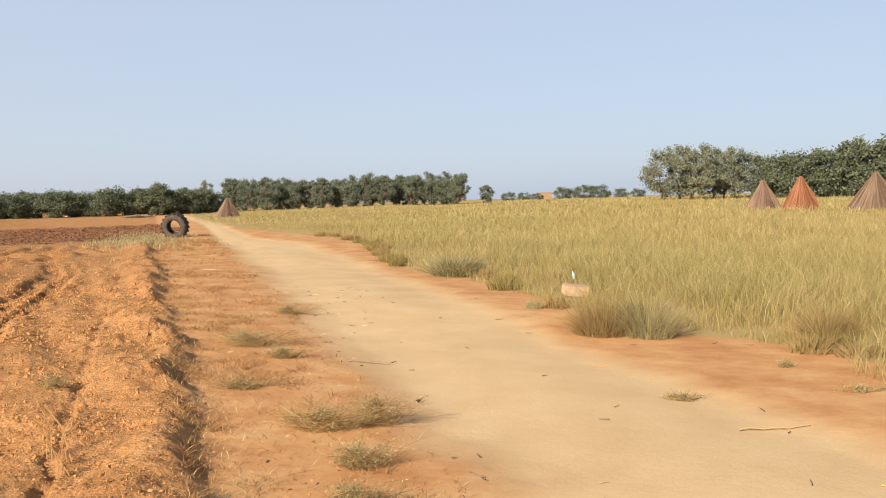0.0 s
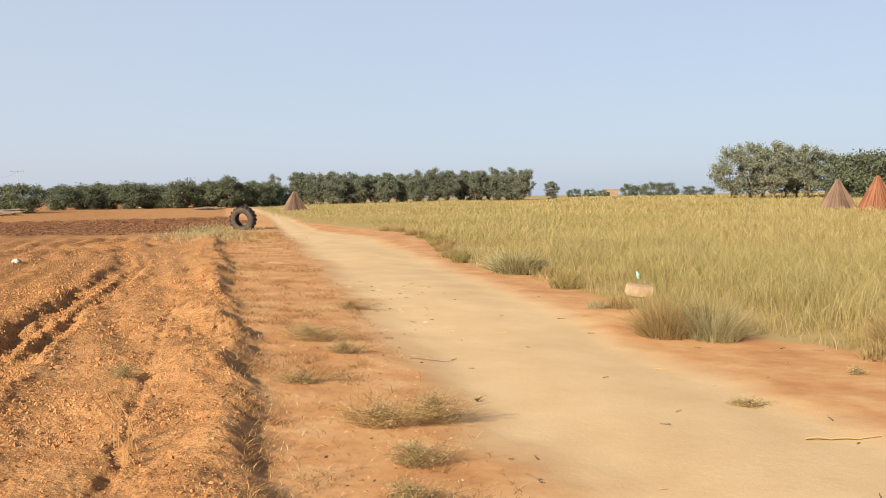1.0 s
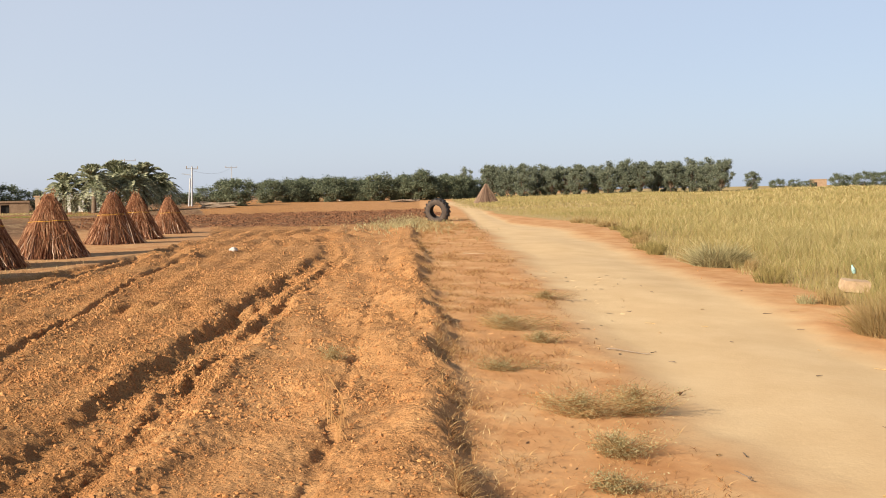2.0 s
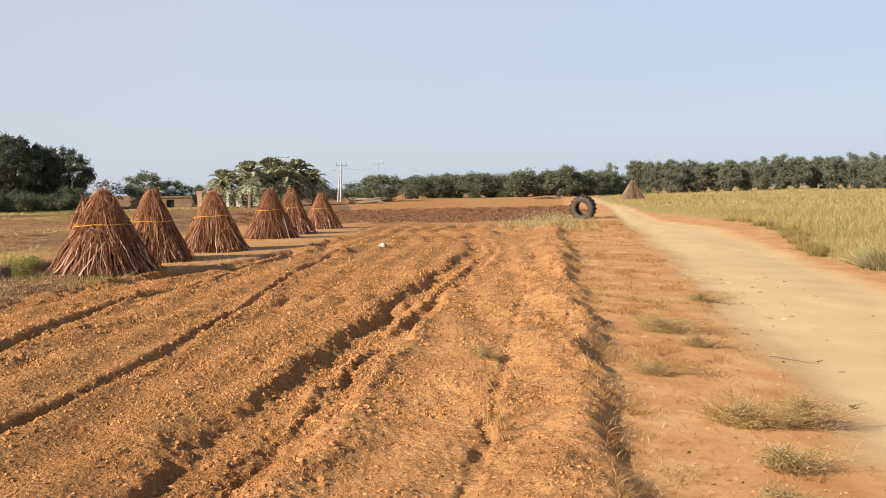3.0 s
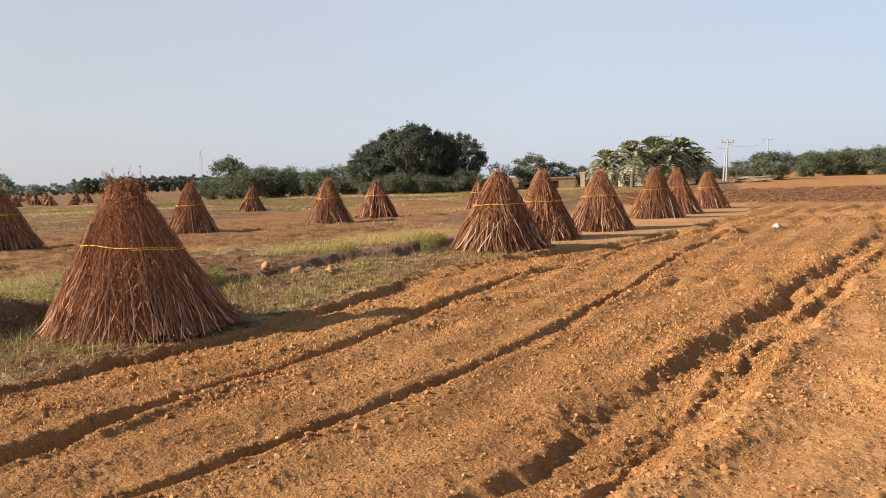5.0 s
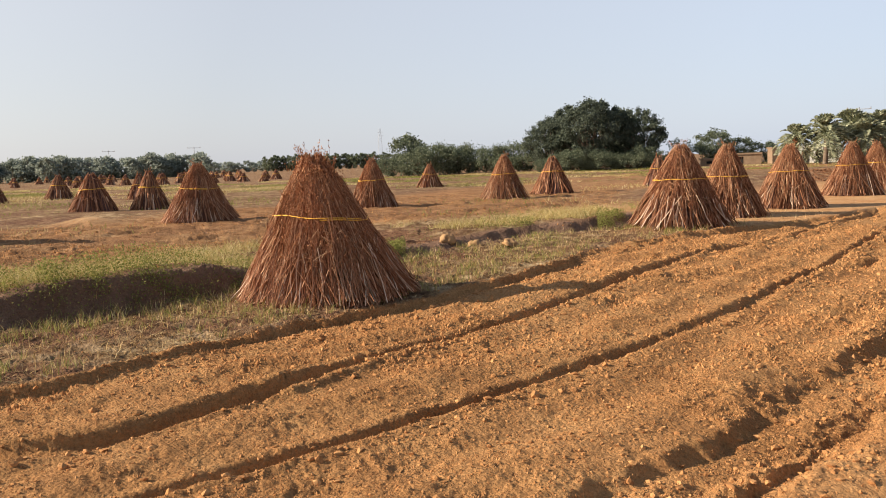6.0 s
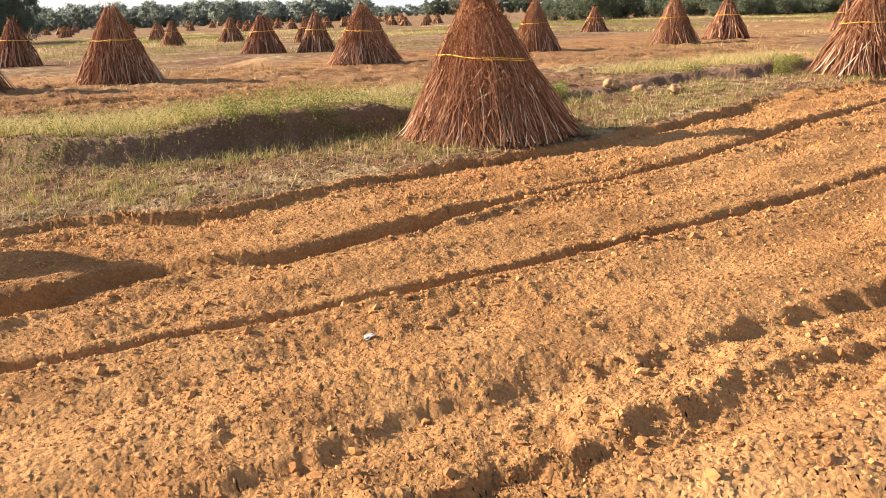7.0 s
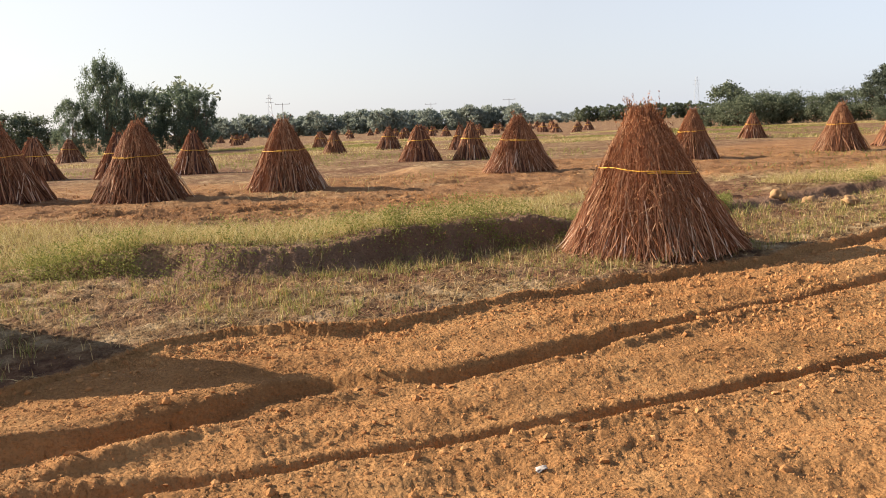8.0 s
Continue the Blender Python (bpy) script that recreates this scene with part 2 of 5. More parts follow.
    # old plough lines farther off
    q = 0.96 * x + 0.28 * y
    z = z + 0.05 * np.sin(q * 3.1 + 1.5 * grain(x, y, 5.0, 9)) * step(38, 44, r) * (1 - step(72, 82, r)) * step(30, 36, y) * (1 - step(-16, -13, x + 0.1 * y))
    z = z + 0.22 * np.exp(-((x + 24.2) / 1.1) ** 2 - ((y - 3.7) / 0.7) ** 2)
    z = z + (0.045 + 0.03 * grain(x, y, 1.2, 77)) * np.sin((0.93 * x + 0.36 * y) * 8 + 3 * grain(x, y, 2.5, 37) + 1.2 * grain(x, y, 0.5, 78)) * ploughed * (1 - step(34, 40, r)) * step(-30, -12, -np.abs(x + 18)) * (1 - step(-10.5, -9.5, x))
    if fine:
        churn = np.exp(-((x - (along(RUT_C, y) + along(RUT_D, y)) / 2) / 0.22) ** 2) * near
        patch = step(-0.35, 0.45, grain(x, y, 0.55, 75) + 0.5 * grain(x, y, 0.2, 76))
        rough = 0.12 + 0.75 * stubble * (1 - step(20, 26, r)) + 0.7 * ploughed * (0.55 + 0.75 * patch) + 0.35 * churn + 0.35 * np.exp(-(d / 0.5) ** 2) - 0.1 * track
        lumps = 0.012 * grain(x, y, 0.33, 14) + 0.006 * grain(x, y, 0.03, 20) + 0.014 * np.maximum(0, grain(x, y, 0.16, 15)) + 0.014 * np.abs(grain(x, y, 0.085, 16)) * (0.6 + 0.4 * grain(x, y, 0.6, 19)) + 0.010 * np.maximum(0, grain(x, y, 0.05, 18)) - 0.008
        z = z + lumps * rough * (1 + 1.1 * step(4.5, 11, r)) * (1 - step(22, 44, r)) + 0.05 * grain(x, y, 3.5, 17) * step(4, 12, r)
    return z


def stand(x, y):
    return float(ground(np.array([x]), np.array([y]))[0])


def spot(az, r):
    """A place by bearing (degrees clockwise from +y) and distance from the first eye."""
    return r * math.sin(radians(az)), r * math.cos(radians(az))

# ---------------------------------------------------------------- materials
def material(name, rough=0.9, spec=0.25):
    m = bpy.data.materials.new(name)
    m.use_nodes = True
    b = m.node_tree.nodes["Principled BSDF"]
    b.inputs["Roughness"].default_value = rough
    b.inputs["Specular IOR Level"].default_value = spec
    return m, m.node_tree.nodes, m.node_tree.links, b


def ramp(nodes, links, source, stops):
    r = nodes.new("ShaderNodeValToRGB")
    e = r.color_ramp.elements
    while len(e) < len(stops):
        e.new(0.5)
    for k, (p, c) in zip(e, stops):
        k.position, k.color = p, (*c, 1)
    links.new(source, r.inputs[0])
    return r.outputs[0]


def noise_tex(nodes, links, scale, detail=4, rough=0.6, coords="Object"):
    c = nodes.new("ShaderNodeTexCoord")
    n = nodes.new("ShaderNodeTexNoise")
    n.inputs["Scale"].default_value, n.inputs["Detail"].default_value, n.inputs["Roughness"].default_value = scale, detail, rough
    links.new(c.outputs[coords], n.inputs["Vector"])
    return n.outputs[0]


def mix(nodes, links, fac, a, b, kind="MIX"):
    n = nodes.new("ShaderNodeMix")
    n.data_type, n.blend_type = "RGBA", kind
    for socket, value in ((n.inputs[0], fac), (n.inputs[6], a), (n.inputs[7], b)):
        if isinstance(value, (int, float)):
            socket.default_value = value
        elif isinstance(value, tuple):
            socket.default_value = (*value, 1)
        else:
            links.new(value, socket)
    return n.outputs[2]


def bump(nodes, links, bsdf, height, strength=0.5, distance=0.02):
    b = nodes.new("ShaderNodeBump")
    b.inputs["Strength"].default_value, b.inputs["Distance"].default_value = strength, distance
    links.new(height, b.inputs["Height"])
    links.new(b.outputs[0], bsdf.inputs["Normal"])


def mask(nodes, name):
    a = nodes.new("ShaderNodeAttribute")
    a.attribute_name = name
    return a.outputs["Fac"]


def soil_material():
    m, n, l, b = material("soil", 0.95, 0.1)
    big, mid, small = noise_tex(n, l, 0.35, 3), noise_tex(n, l, 3.0, 5), noise_tex(n, l, 46.0, 5, 0.8)
    tilth = ramp(n, l, mid, [(0.3, (0.36, 0.166, 0.063)), (0.5, (0.475, 0.232, 0.089)), (0.72, (0.585, 0.315, 0.128))])
    tilth = mix(n, l, 0.35, tilth, ramp(n, l, big, [(0.35, (0.415, 0.195, 0.071)), (0.65, (0.54, 0.304, 0.126))]))
    sand = ramp(n, l, noise_tex(n, l, 1.2, 6, 0.6), [(0.3, (0.575, 0.392, 0.205)), (0.7, (0.665, 0.478, 0.264))])
    red = ramp(n, l, noise_tex(n, l, 1.6, 7, 0.65), [(0.32, (0.44, 0.212, 0.084)), (0.5, (0.54, 0.285, 0.122)), (0.68, (0.61, 0.37, 0.175))])
    dry = ramp(n, l, noise_tex(n, l, 3.4, 8, 0.72), [(0.36, (0.10, 0.055, 0.03)), (0.46, (0.23, 0.135, 0.066)), (0.54, (0.40, 0.27, 0.14)), (0.64, (0.60, 0.44, 0.26))])
    dry = mix(n, l, ramp(n, l, noise_tex(n, l, 0.5, 4, 0.6), [(0.42, (1, 1, 1)), (0.6, (0, 0, 0))]), dry, ramp(n, l, noise_tex(n, l, 5.0, 7, 0.7), [(0.38, (0.11, 0.052, 0.032)), (0.55, (0.25, 0.13, 0.07)), (0.68, (0.42, 0.27, 0.15))]))
    c = mix(n, l, mask(n, "ploughed"), red, tilth)
    c = mix(n, l, mask(n, "powder"), c, ramp(n, l, mid, [(0.3, (0.40, 0.196, 0.076)), (0.7, (0.505, 0.276, 0.118))]))
    c = mix(n, l, mask(n, "stubble"), c, dry)
    # brown bank earth, darkened along its steep side to paint the shade there
    c = mix(n, l, mask(n, "face_shade"), c, ramp(n, l, mid, [(0.3, (0.194, 0.112, 0.073)), (0.7, (0.302, 0.184, 0.121))]))
    c = mix(n, l, mask(n, "cropped"), c, (0.40, 0.29, 0.125))
    c = mix(n, l, mask(n, "turned"), c, ramp(n, l, noise_tex(n, l, 2.2, 8, 0.75), [(0.4, (0.12, 0.055, 0.03)), (0.5, (0.26, 0.125, 0.06)), (0.62, (0.44, 0.25, 0.12))]))
    c = mix(n, l, mask(n, "track"), c, sand)
    fine = ramp(n, l, small, [(0.3, (0.58, 0.54, 0.50)), (0.48, (0.98, 0.98, 0.98)), (0.7, (1.22, 1.21, 1.2))])
    calm = n.new("ShaderNodeMapRange")
    calm.inputs[3].default_value, calm.inputs[4].default_value = 0.12, 1.0
    tilled = n.new("ShaderNodeMath")
    tilled.operation, tilled.use_clamp = "ADD", True
    l.new(mask(n, "ploughed"), tilled.inputs[0])
    l.new(mask(n, "stubble"), tilled.inputs[1])
    l.new(tilled.outputs[0], calm.inputs[0])
    c = mix(n, l, calm.outputs[0], c, fine, "MULTIPLY")
    stain = ramp(n, l, noise_tex(n, l, 1.1, 6, 0.7), [(0.35, (0.82, 0.80, 0.78)), (0.6, (1.06, 1.06, 1.06))])
    c = mix(n, l, calm.outputs[0], c, stain, "MULTIPLY")
    l.new(c, b.inputs["Base Color"])
    # crumbs a few centimetres and a few millimetres across, least on the beaten track
    crumbs = n.new("ShaderNodeTexVoronoi")
    crumbs.inputs["Scale"].default_value = 48.0
    crumbs.inputs["Randomness"].default_value = 1.0
    place = n.new("ShaderNodeTexCoord")
    l.new(place.outputs["Object"], crumbs.inputs["Vector"])
    clods = n.new("ShaderNodeTexVoronoi")
    clods.inputs["Scale"].default_value = 19.0
    l.new(place.outputs["Object"], clods.inputs["Vector"])
    both = n.new("ShaderNodeMath")
    both.operation = "MULTIPLY_ADD"
    l.new(clods.outputs["Distance"], both.inputs[0])
    both.inputs[1].default_value = -0.7
    l.new(noise_tex(n, l, 42.0, 6, 0.8), both.inputs[2])
    rough = n.new("ShaderNodeMath")
    rough.operation = "MULTIPLY_ADD"
    l.new(crumbs.outputs["Distance"], rough.inputs[0])
    rough.inputs[1].default_value = -0.6
    l.new(both.outputs[0], rough.inputs[2])
    b1 = n.new("ShaderNodeBump")
    b1.inputs["Distance"].default_value = 0.03
    ease = n.new("ShaderNodeMapRange")
    ease.inputs[3].default_value, ease.inputs[4].default_value = 0.08, 1.0
    trodden = n.new("ShaderNodeMath")           # dusty tilth is smoother
    trodden.operation = "MULTIPLY_ADD"
    l.new(mask(n, "powder"), trodden.inputs[0])
    trodden.inputs[1].default_value = -0.7
    l.new(tilled.outputs[0], trodden.inputs[2])
    l.new(trodden.outputs[0], ease.inputs[0])
    l.new(ease.outputs[0], b1.inputs["Strength"])
    l.new(rough.outputs[0], b1.inputs["Height"])
    l.new(b1.outputs[0], b.inputs["Normal"])
    return m


def leafy(name, stops, rough=0.6, through=0.25, feet_colour=None):
    """Leaves, blades and stalks: a colour for each, chosen at random."""
    m, n, l, b = material(name, max(rough, 0.75), 0.12)
    g = n.new("ShaderNodeNewGeometry")
    c = ramp(n, l, g.outputs["Random Per Island"], stops)
    c = mix(n, l, 0.5, c, ramp(n, l, noise_tex(n, l, 0.6, 3), [(0.3, (0.7, 0.72, 0.65)), (0.7, (1.2, 1.15, 1.1))]), "MULTIPLY")
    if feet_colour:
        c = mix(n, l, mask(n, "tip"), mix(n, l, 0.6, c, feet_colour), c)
    l.new(c, b.inputs["Base Color"])
    if through:
        t = n.new("ShaderNodeBsdfTranslucent")
        l.new(c, t.inputs["Color"])
        s = n.new("ShaderNodeMixShader")
        s.inputs[0].default_value = through
        l.new(b.outputs[0], s.inputs[1])
        l.new(t.outputs[0], s.inputs[2])
        l.new(s.outputs[0], n["Material Output"].inputs["Surface"])
    return m


def plain(name, stops, scale=6.0, rough=0.85, spec=0.3, relief=0.3, metal=0.0):
    m, n, l, b = material(name, rough, spec)
    b.inputs["Metallic"].default_value = metal
    t = noise_tex(n, l, scale, 6, 0.65)
    l.new(ramp(n, l, t, stops), b.inputs["Base Color"])
    bump(n, l, b, noise_tex(n, l, scale * 6, 4), relief, 0.01)
    return m


SOIL = soil_material()
def clod_material():
    m, n, l, b = material("clod_earth", 0.95, 0.1)
    g = n.new("ShaderNodeNewGeometry")
    c = ramp(n, l, g.outputs["Random Per Island"], [(0.0, (0.34, 0.156, 0.06)), (0.5, (0.445, 0.214, 0.082)), (1.0, (0.545, 0.287, 0.118))])
    l.new(mix(n, l, 0.6, c, ramp(n, l, noise_tex(n, l, 30.0, 5), [(0.3, (0.75, 0.72, 0.7)), (0.7, (1.2, 1.2, 1.2))]), "MULTIPLY"), b.inputs["Base Color"])
    bump(n, l, b, noise_tex(n, l, 90.0, 4), 0.5, 0.01)
    return m


CLOD = clod_material()
CLOD_DARK = plain("damp_clod", [(0.3, (0.12, 0.055, 0.03)), (0.7, (0.25, 0.12, 0.06))], 3.0, 0.95, 0.1, 0.6)
EARTH = plain("dry_earth", [(0.3, (0.30, 0.17, 0.08)), (0.7, (0.46, 0.28, 0.14))], 9.0, 0.95, 0.1, 0.7)
STALK = leafy("dry_stalk", [(0.0, (0.14, 0.055, 0.03)), (0.4, (0.278, 0.118, 0.06)), (0.75, (0.45, 0.22, 0.118)), (1.0, (0.722, 0.461, 0.281))], 0.7, 0)
STALK_PALE = leafy("pale_stalk_foot", [(0.0, (0.125, 0.05, 0.027)), (0.5, (0.311, 0.14, 0.072)), (0.86, (0.498, 0.28, 0.167)), (1.0, (0.847, 0.672, 0.522))], 0.7, 0)
CAPSULE = leafy("seed_capsule", [(0.0, (0.2, 0.074, 0.036)), (0.5, (0.365, 0.146, 0.065)), (1.0, (0.58, 0.3, 0.15))], 0.75, 0)
# darker than the stalks, to paint the shade between them
CORE_SHADE = plain("stalk_gap_shade", [(0.3, (0.08, 0.036, 0.026)), (0.7, (0.18, 0.085, 0.058))], 14.0)
TWINE = plain("yellow_twine", [(0.3, (0.75, 0.36, 0.03)), (0.7, (0.9, 0.55, 0.08))], 40.0, 0.6)
CROP = leafy("ripening_grass", [(0.0, (0.367, 0.259, 0.097)), (0.35, (0.497, 0.378, 0.151)), (0.7, (0.626, 0.497, 0.227)), (1.0, (0.799, 0.67, 0.378))], 0.7, 0.3)
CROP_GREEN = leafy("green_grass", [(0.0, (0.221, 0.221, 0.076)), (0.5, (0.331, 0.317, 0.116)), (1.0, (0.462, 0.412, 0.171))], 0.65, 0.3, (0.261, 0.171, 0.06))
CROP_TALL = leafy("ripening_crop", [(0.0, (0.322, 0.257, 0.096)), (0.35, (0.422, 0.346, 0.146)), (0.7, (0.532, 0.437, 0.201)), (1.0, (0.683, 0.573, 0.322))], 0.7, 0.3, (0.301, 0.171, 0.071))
VERGE = leafy("reddish_dry_grass", [(0.0, (0.2, 0.09, 0.035)), (0.5, (0.36, 0.19, 0.075)), (1.0, (0.6, 0.4, 0.18))], 0.75, 0.2)
DRY_GRASS = leafy("dry_grass", [(0.0, (0.339, 0.192, 0.079)), (0.5, (0.542, 0.362, 0.158)), (1.0, (0.768, 0.588, 0.316))], 0.75, 0.2)
WEED = leafy("grey_green_weed", [(0.0, (0.26, 0.22, 0.105)), (0.5, (0.4, 0.35, 0.18)), (1.0, (0.55, 0.48, 0.27))], 0.7, 0.3)
GREEN = leafy("fresh_weed_leaf", [(0.0, (0.15, 0.165, 0.04)), (0.5, (0.26, 0.26, 0.07)), (1.0, (0.42, 0.38, 0.13))], 0.55, 0.35)
LEAF = leafy("tree_leaf", [(0.0, (0.095, 0.115, 0.075)), (0.5, (0.15, 0.175, 0.112)), (1.0, (0.25, 0.27, 0.175))], 0.5, 0.35)
LEAF_GREY = leafy("gum_leaf", [(0.0, (0.13, 0.155, 0.112)), (0.5, (0.205, 0.23, 0.165)), (1.0, (0.32, 0.335, 0.25))], 0.5, 0.4)
LEAF_GUM = leafy("pale_gum_leaf", [(0.0, (0.17, 0.19, 0.13)), (0.5, (0.26, 0.28, 0.195)), (1.0, (0.38, 0.385, 0.28))], 0.5, 0.4)
LEAF_DARK = leafy("dark_leaf", [(0.0, (0.065, 0.08, 0.062)), (0.5, (0.1, 0.12, 0.088)), (1.0, (0.165, 0.185, 0.13))], 0.5, 0.3)
# west clump: leaf colour lightened to carry some distance haze
LEAF_TANGLE = leafy("hazed_clump_leaf", [(0.0, (0.095, 0.125, 0.095)), (0.5, (0.15, 0.19, 0.13)), (1.0, (0.24, 0.275, 0.175))], 0.5, 0.45)
# far wood: distance haze painted into a pale blue-grey leaf colour
LEAF_HAZED = leafy("hazed_far_leaf", [(0.0, (0.213, 0.241, 0.207)), (0.5, (0.302, 0.336, 0.286)), (1.0, (0.414, 0.437, 0.37))], 0.5, 0.45)
FROND = leafy("palm_frond", [(0.0, (0.16, 0.18, 0.11)), (0.5, (0.29, 0.3, 0.19)), (1.0, (0.46, 0.45, 0.3))], 0.5, 0.15)
BARK = plain("bark", [(0.3, (0.11, 0.075, 0.05)), (0.7, (0.24, 0.18, 0.13))], 5.0, 0.9, 0.2, 0.7)
RUBBER = plain("rubber", [(0.3, (0.018, 0.018, 0.02)), (0.7, (0.045, 0.04, 0.038))], 9.0, 0.75, 0.35)
DUST_RUBBER = plain("dusty_rubber", [(0.3, (0.05, 0.04, 0.035)), (0.7, (0.12, 0.09, 0.07))], 6.0, 0.85, 0.2)
STEEL = plain("grey_metal", [(0.3, (0.35, 0.36, 0.37)), (0.7, (0.5, 0.5, 0.5))], 5.0, 0.6, 0.4, 0.1, 0.3)
MUD = plain("mud_wall", [(0.3, (0.22, 0.14, 0.085)), (0.7, (0.33, 0.225, 0.14))], 2.0)
WHITE = plain("whitewash", [(0.3, (0.62, 0.60, 0.55)), (0.7, (0.78, 0.76, 0.70))], 1.0)
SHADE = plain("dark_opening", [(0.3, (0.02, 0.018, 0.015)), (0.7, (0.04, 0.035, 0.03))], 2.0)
STONE = plain("pale_block", [(0.3, (0.40, 0.27, 0.16)), (0.7, (0.55, 0.40, 0.26))], 9.0, 0.9, 0.2, 0.5)
PLASTIC = plain("pale_plastic", [(0.3, (0.34, 0.29, 0.25)), (0.7, (0.50, 0.45, 0.41))], 20.0, 0.4, 0.5)
TEAL = plain("teal_plastic", [(0.3, (0.30, 0.52, 0.47)), (0.7, (0.50, 0.68, 0.62))], 20.0, 0.4, 0.5)
WOOD = plain("grey_wood", [(0.3, (0.22, 0.16, 0.11)), (0.7, (0.38, 0.30, 0.22))], 7.0)

# ---------------------------------------------------------------- the ground, one sheet
def ground_sheet():
    angles = np.concatenate([np.arange(-112, -4, 0.13), np.arange(-4, 31, 0.25), np.arange(31, 248, 3.5)])
    radii = [0.0]
    r = 0.5
    while r < 4000:
        radii.append(r)
        r += 0.28 if r < 1.9 else max(0.02, 0.0039 * r) if r < 20 else 0.011 * r if r < 60 else 0.07 * r
    radii = np.array(radii)
    a, rr = np.meshgrid(np.radians(angles), radii)
    x, y = rr * np.sin(a), rr * np.cos(a)
    shake = np.random.default_rng(3)
    gap = np.gradient(radii)[:, None]
    near = (rr > 2.0) & (rr < 17) & (np.degrees(a) < 31)
    x = x + np.where(near, shake.uniform(-0.4, 0.4, rr.shape) * np.minimum(gap, 0.16), 0)
    y = y + np.where(near, shake.uniform(-0.4, 0.4, rr.shape) * np.minimum(gap, 0.16), 0)
    kinds = zones(x, y)
    z = ground(x, y) + np.where(near, shake.normal(0, 1, rr.shape) * (0.0003 + 0.0008 * kinds[1] * (0.35 + 0.65 * step(-0.3, 0.4, grain(x, y, 1.1, 71) - 0.6 * step(-0.2, 0.5, x - along(RUT_D, y)))) + 0.002 * kinds[2]) * np.clip(rr / 6, 0.8, 2.0), 0)
    na, nr = len(angles), len(radii)
    i, j = np.meshgrid(np.arange(nr - 1), np.arange(na), indexing="ij")
    j2 = (j + 1) % na
    faces = np.stack([i * na + j, (i + 1) * na + j, (i + 1) * na + j2, i * na + j2], -1).reshape(-1, 4)
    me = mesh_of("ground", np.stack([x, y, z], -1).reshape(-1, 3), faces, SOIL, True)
    track, ploughed, stubble, cropped, turned, powder, face_shade = kinds
    for name, values in (("track", track), ("ploughed", ploughed), ("stubble", stubble), ("cropped", cropped), ("turned", turned), ("powder", powder), ("face_shade", face_shade)):
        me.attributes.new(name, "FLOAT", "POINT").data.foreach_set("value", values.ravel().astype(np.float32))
    return tagged(new("ground", me), "orange ploughed earth with ruts and a pale sandy track", "ground", kind="structure")


ground_sheet()


# ---------------------------------------------------------------- blades, tubes and leaves
def blades(base, height, width, lean, spread=0.0):
    """Grass blades: places of their feet, heights, widths, and how far the tips lean."""
    n = len(base)
    a = rng.uniform(0, 2 * math.pi, n)
    side = np.stack([np.cos(a), np.sin(a), np.zeros(n)], -1) * width[:, None] / 2
    b = rng.uniform(0, 2 * math.pi, n)
    tip = np.stack([np.cos(b), np.sin(b), np.zeros(n)], -1) * (lean * height)[:, None]
    up = np.array([0, 0, 1.0]) * height[:, None]
    mid = base + tip * 0.3 + up * 0.55
    verts = np.stack([base - side, base + side, mid + side * 0.8, mid - side * 0.8, base + tip + up + side * 0.12, base + tip + up - side * 0.12], 1)
    k = np.arange(n)[:, None] * 6
    return verts.reshape(-1, 3), np.concatenate([k + [0, 1, 2, 3], k + [3, 2, 4, 5]], 0)


def tubes(paths, radius, sides=3):
    """Thin tubes along paths (n, k, 3), with radii (n, k)."""
    n, k, _ = paths.shape
    d = np.gradient(paths, axis=1)
    d /= np.linalg.norm(d, axis=-1, keepdims=True) + 1e-9
    ref = np.where(np.abs(d[..., 2:]) > 0.9, np.array([1.0, 0, 0]), np.array([0, 0, 1.0]))
    u = np.cross(d, ref)
    u /= np.linalg.norm(u, axis=-1, keepdims=True) + 1e-9
    v = np.cross(d, u)
    turn = np.arange(sides) * 2 * math.pi / sides
    ring = paths[:, :, None] + radius[:, :, None, None] * (u[:, :, None] * np.cos(turn)[:, None] + v[:, :, None] * np.sin(turn)[:, None])
    base = (np.arange(n) * k * sides)[:, None, None]
    i = np.arange(k - 1)[None, :, None] * sides
    j = np.arange(sides)[None, None, :]
    j2 = (j + 1) % sides
    faces = np.stack([base + i + j, base + i + j2, base + i + sides + j2, base + i + sides + j], -1)
    return ring.reshape(-1, 3), faces.reshape(-1, 4)


def leaves(centres, size, flat=0.0):
    """Small pointed leaves, each a bent quad, turned at random."""
    n = len(centres)
    u = rng.normal(size=(n, 3))
    u /= np.linalg.norm(u, axis=1, keepdims=True)
    w = rng.normal(size=(n, 3)) + np.array([0, 0, flat])
    v = np.cross(u, w)
    v /= np.linalg.norm(v, axis=1, keepdims=True) + 1e-9
    s = np.asarray(size)[:, None] if np.ndim(size) else np.full((n, 1), size)
    verts = np.stack([centres - u * s, centres - v * s * 0.45, centres + u * s, centres + v * s * 0.45], 1)
    return verts.reshape(-1, 3), np.arange(4 * n).reshape(n, 4)


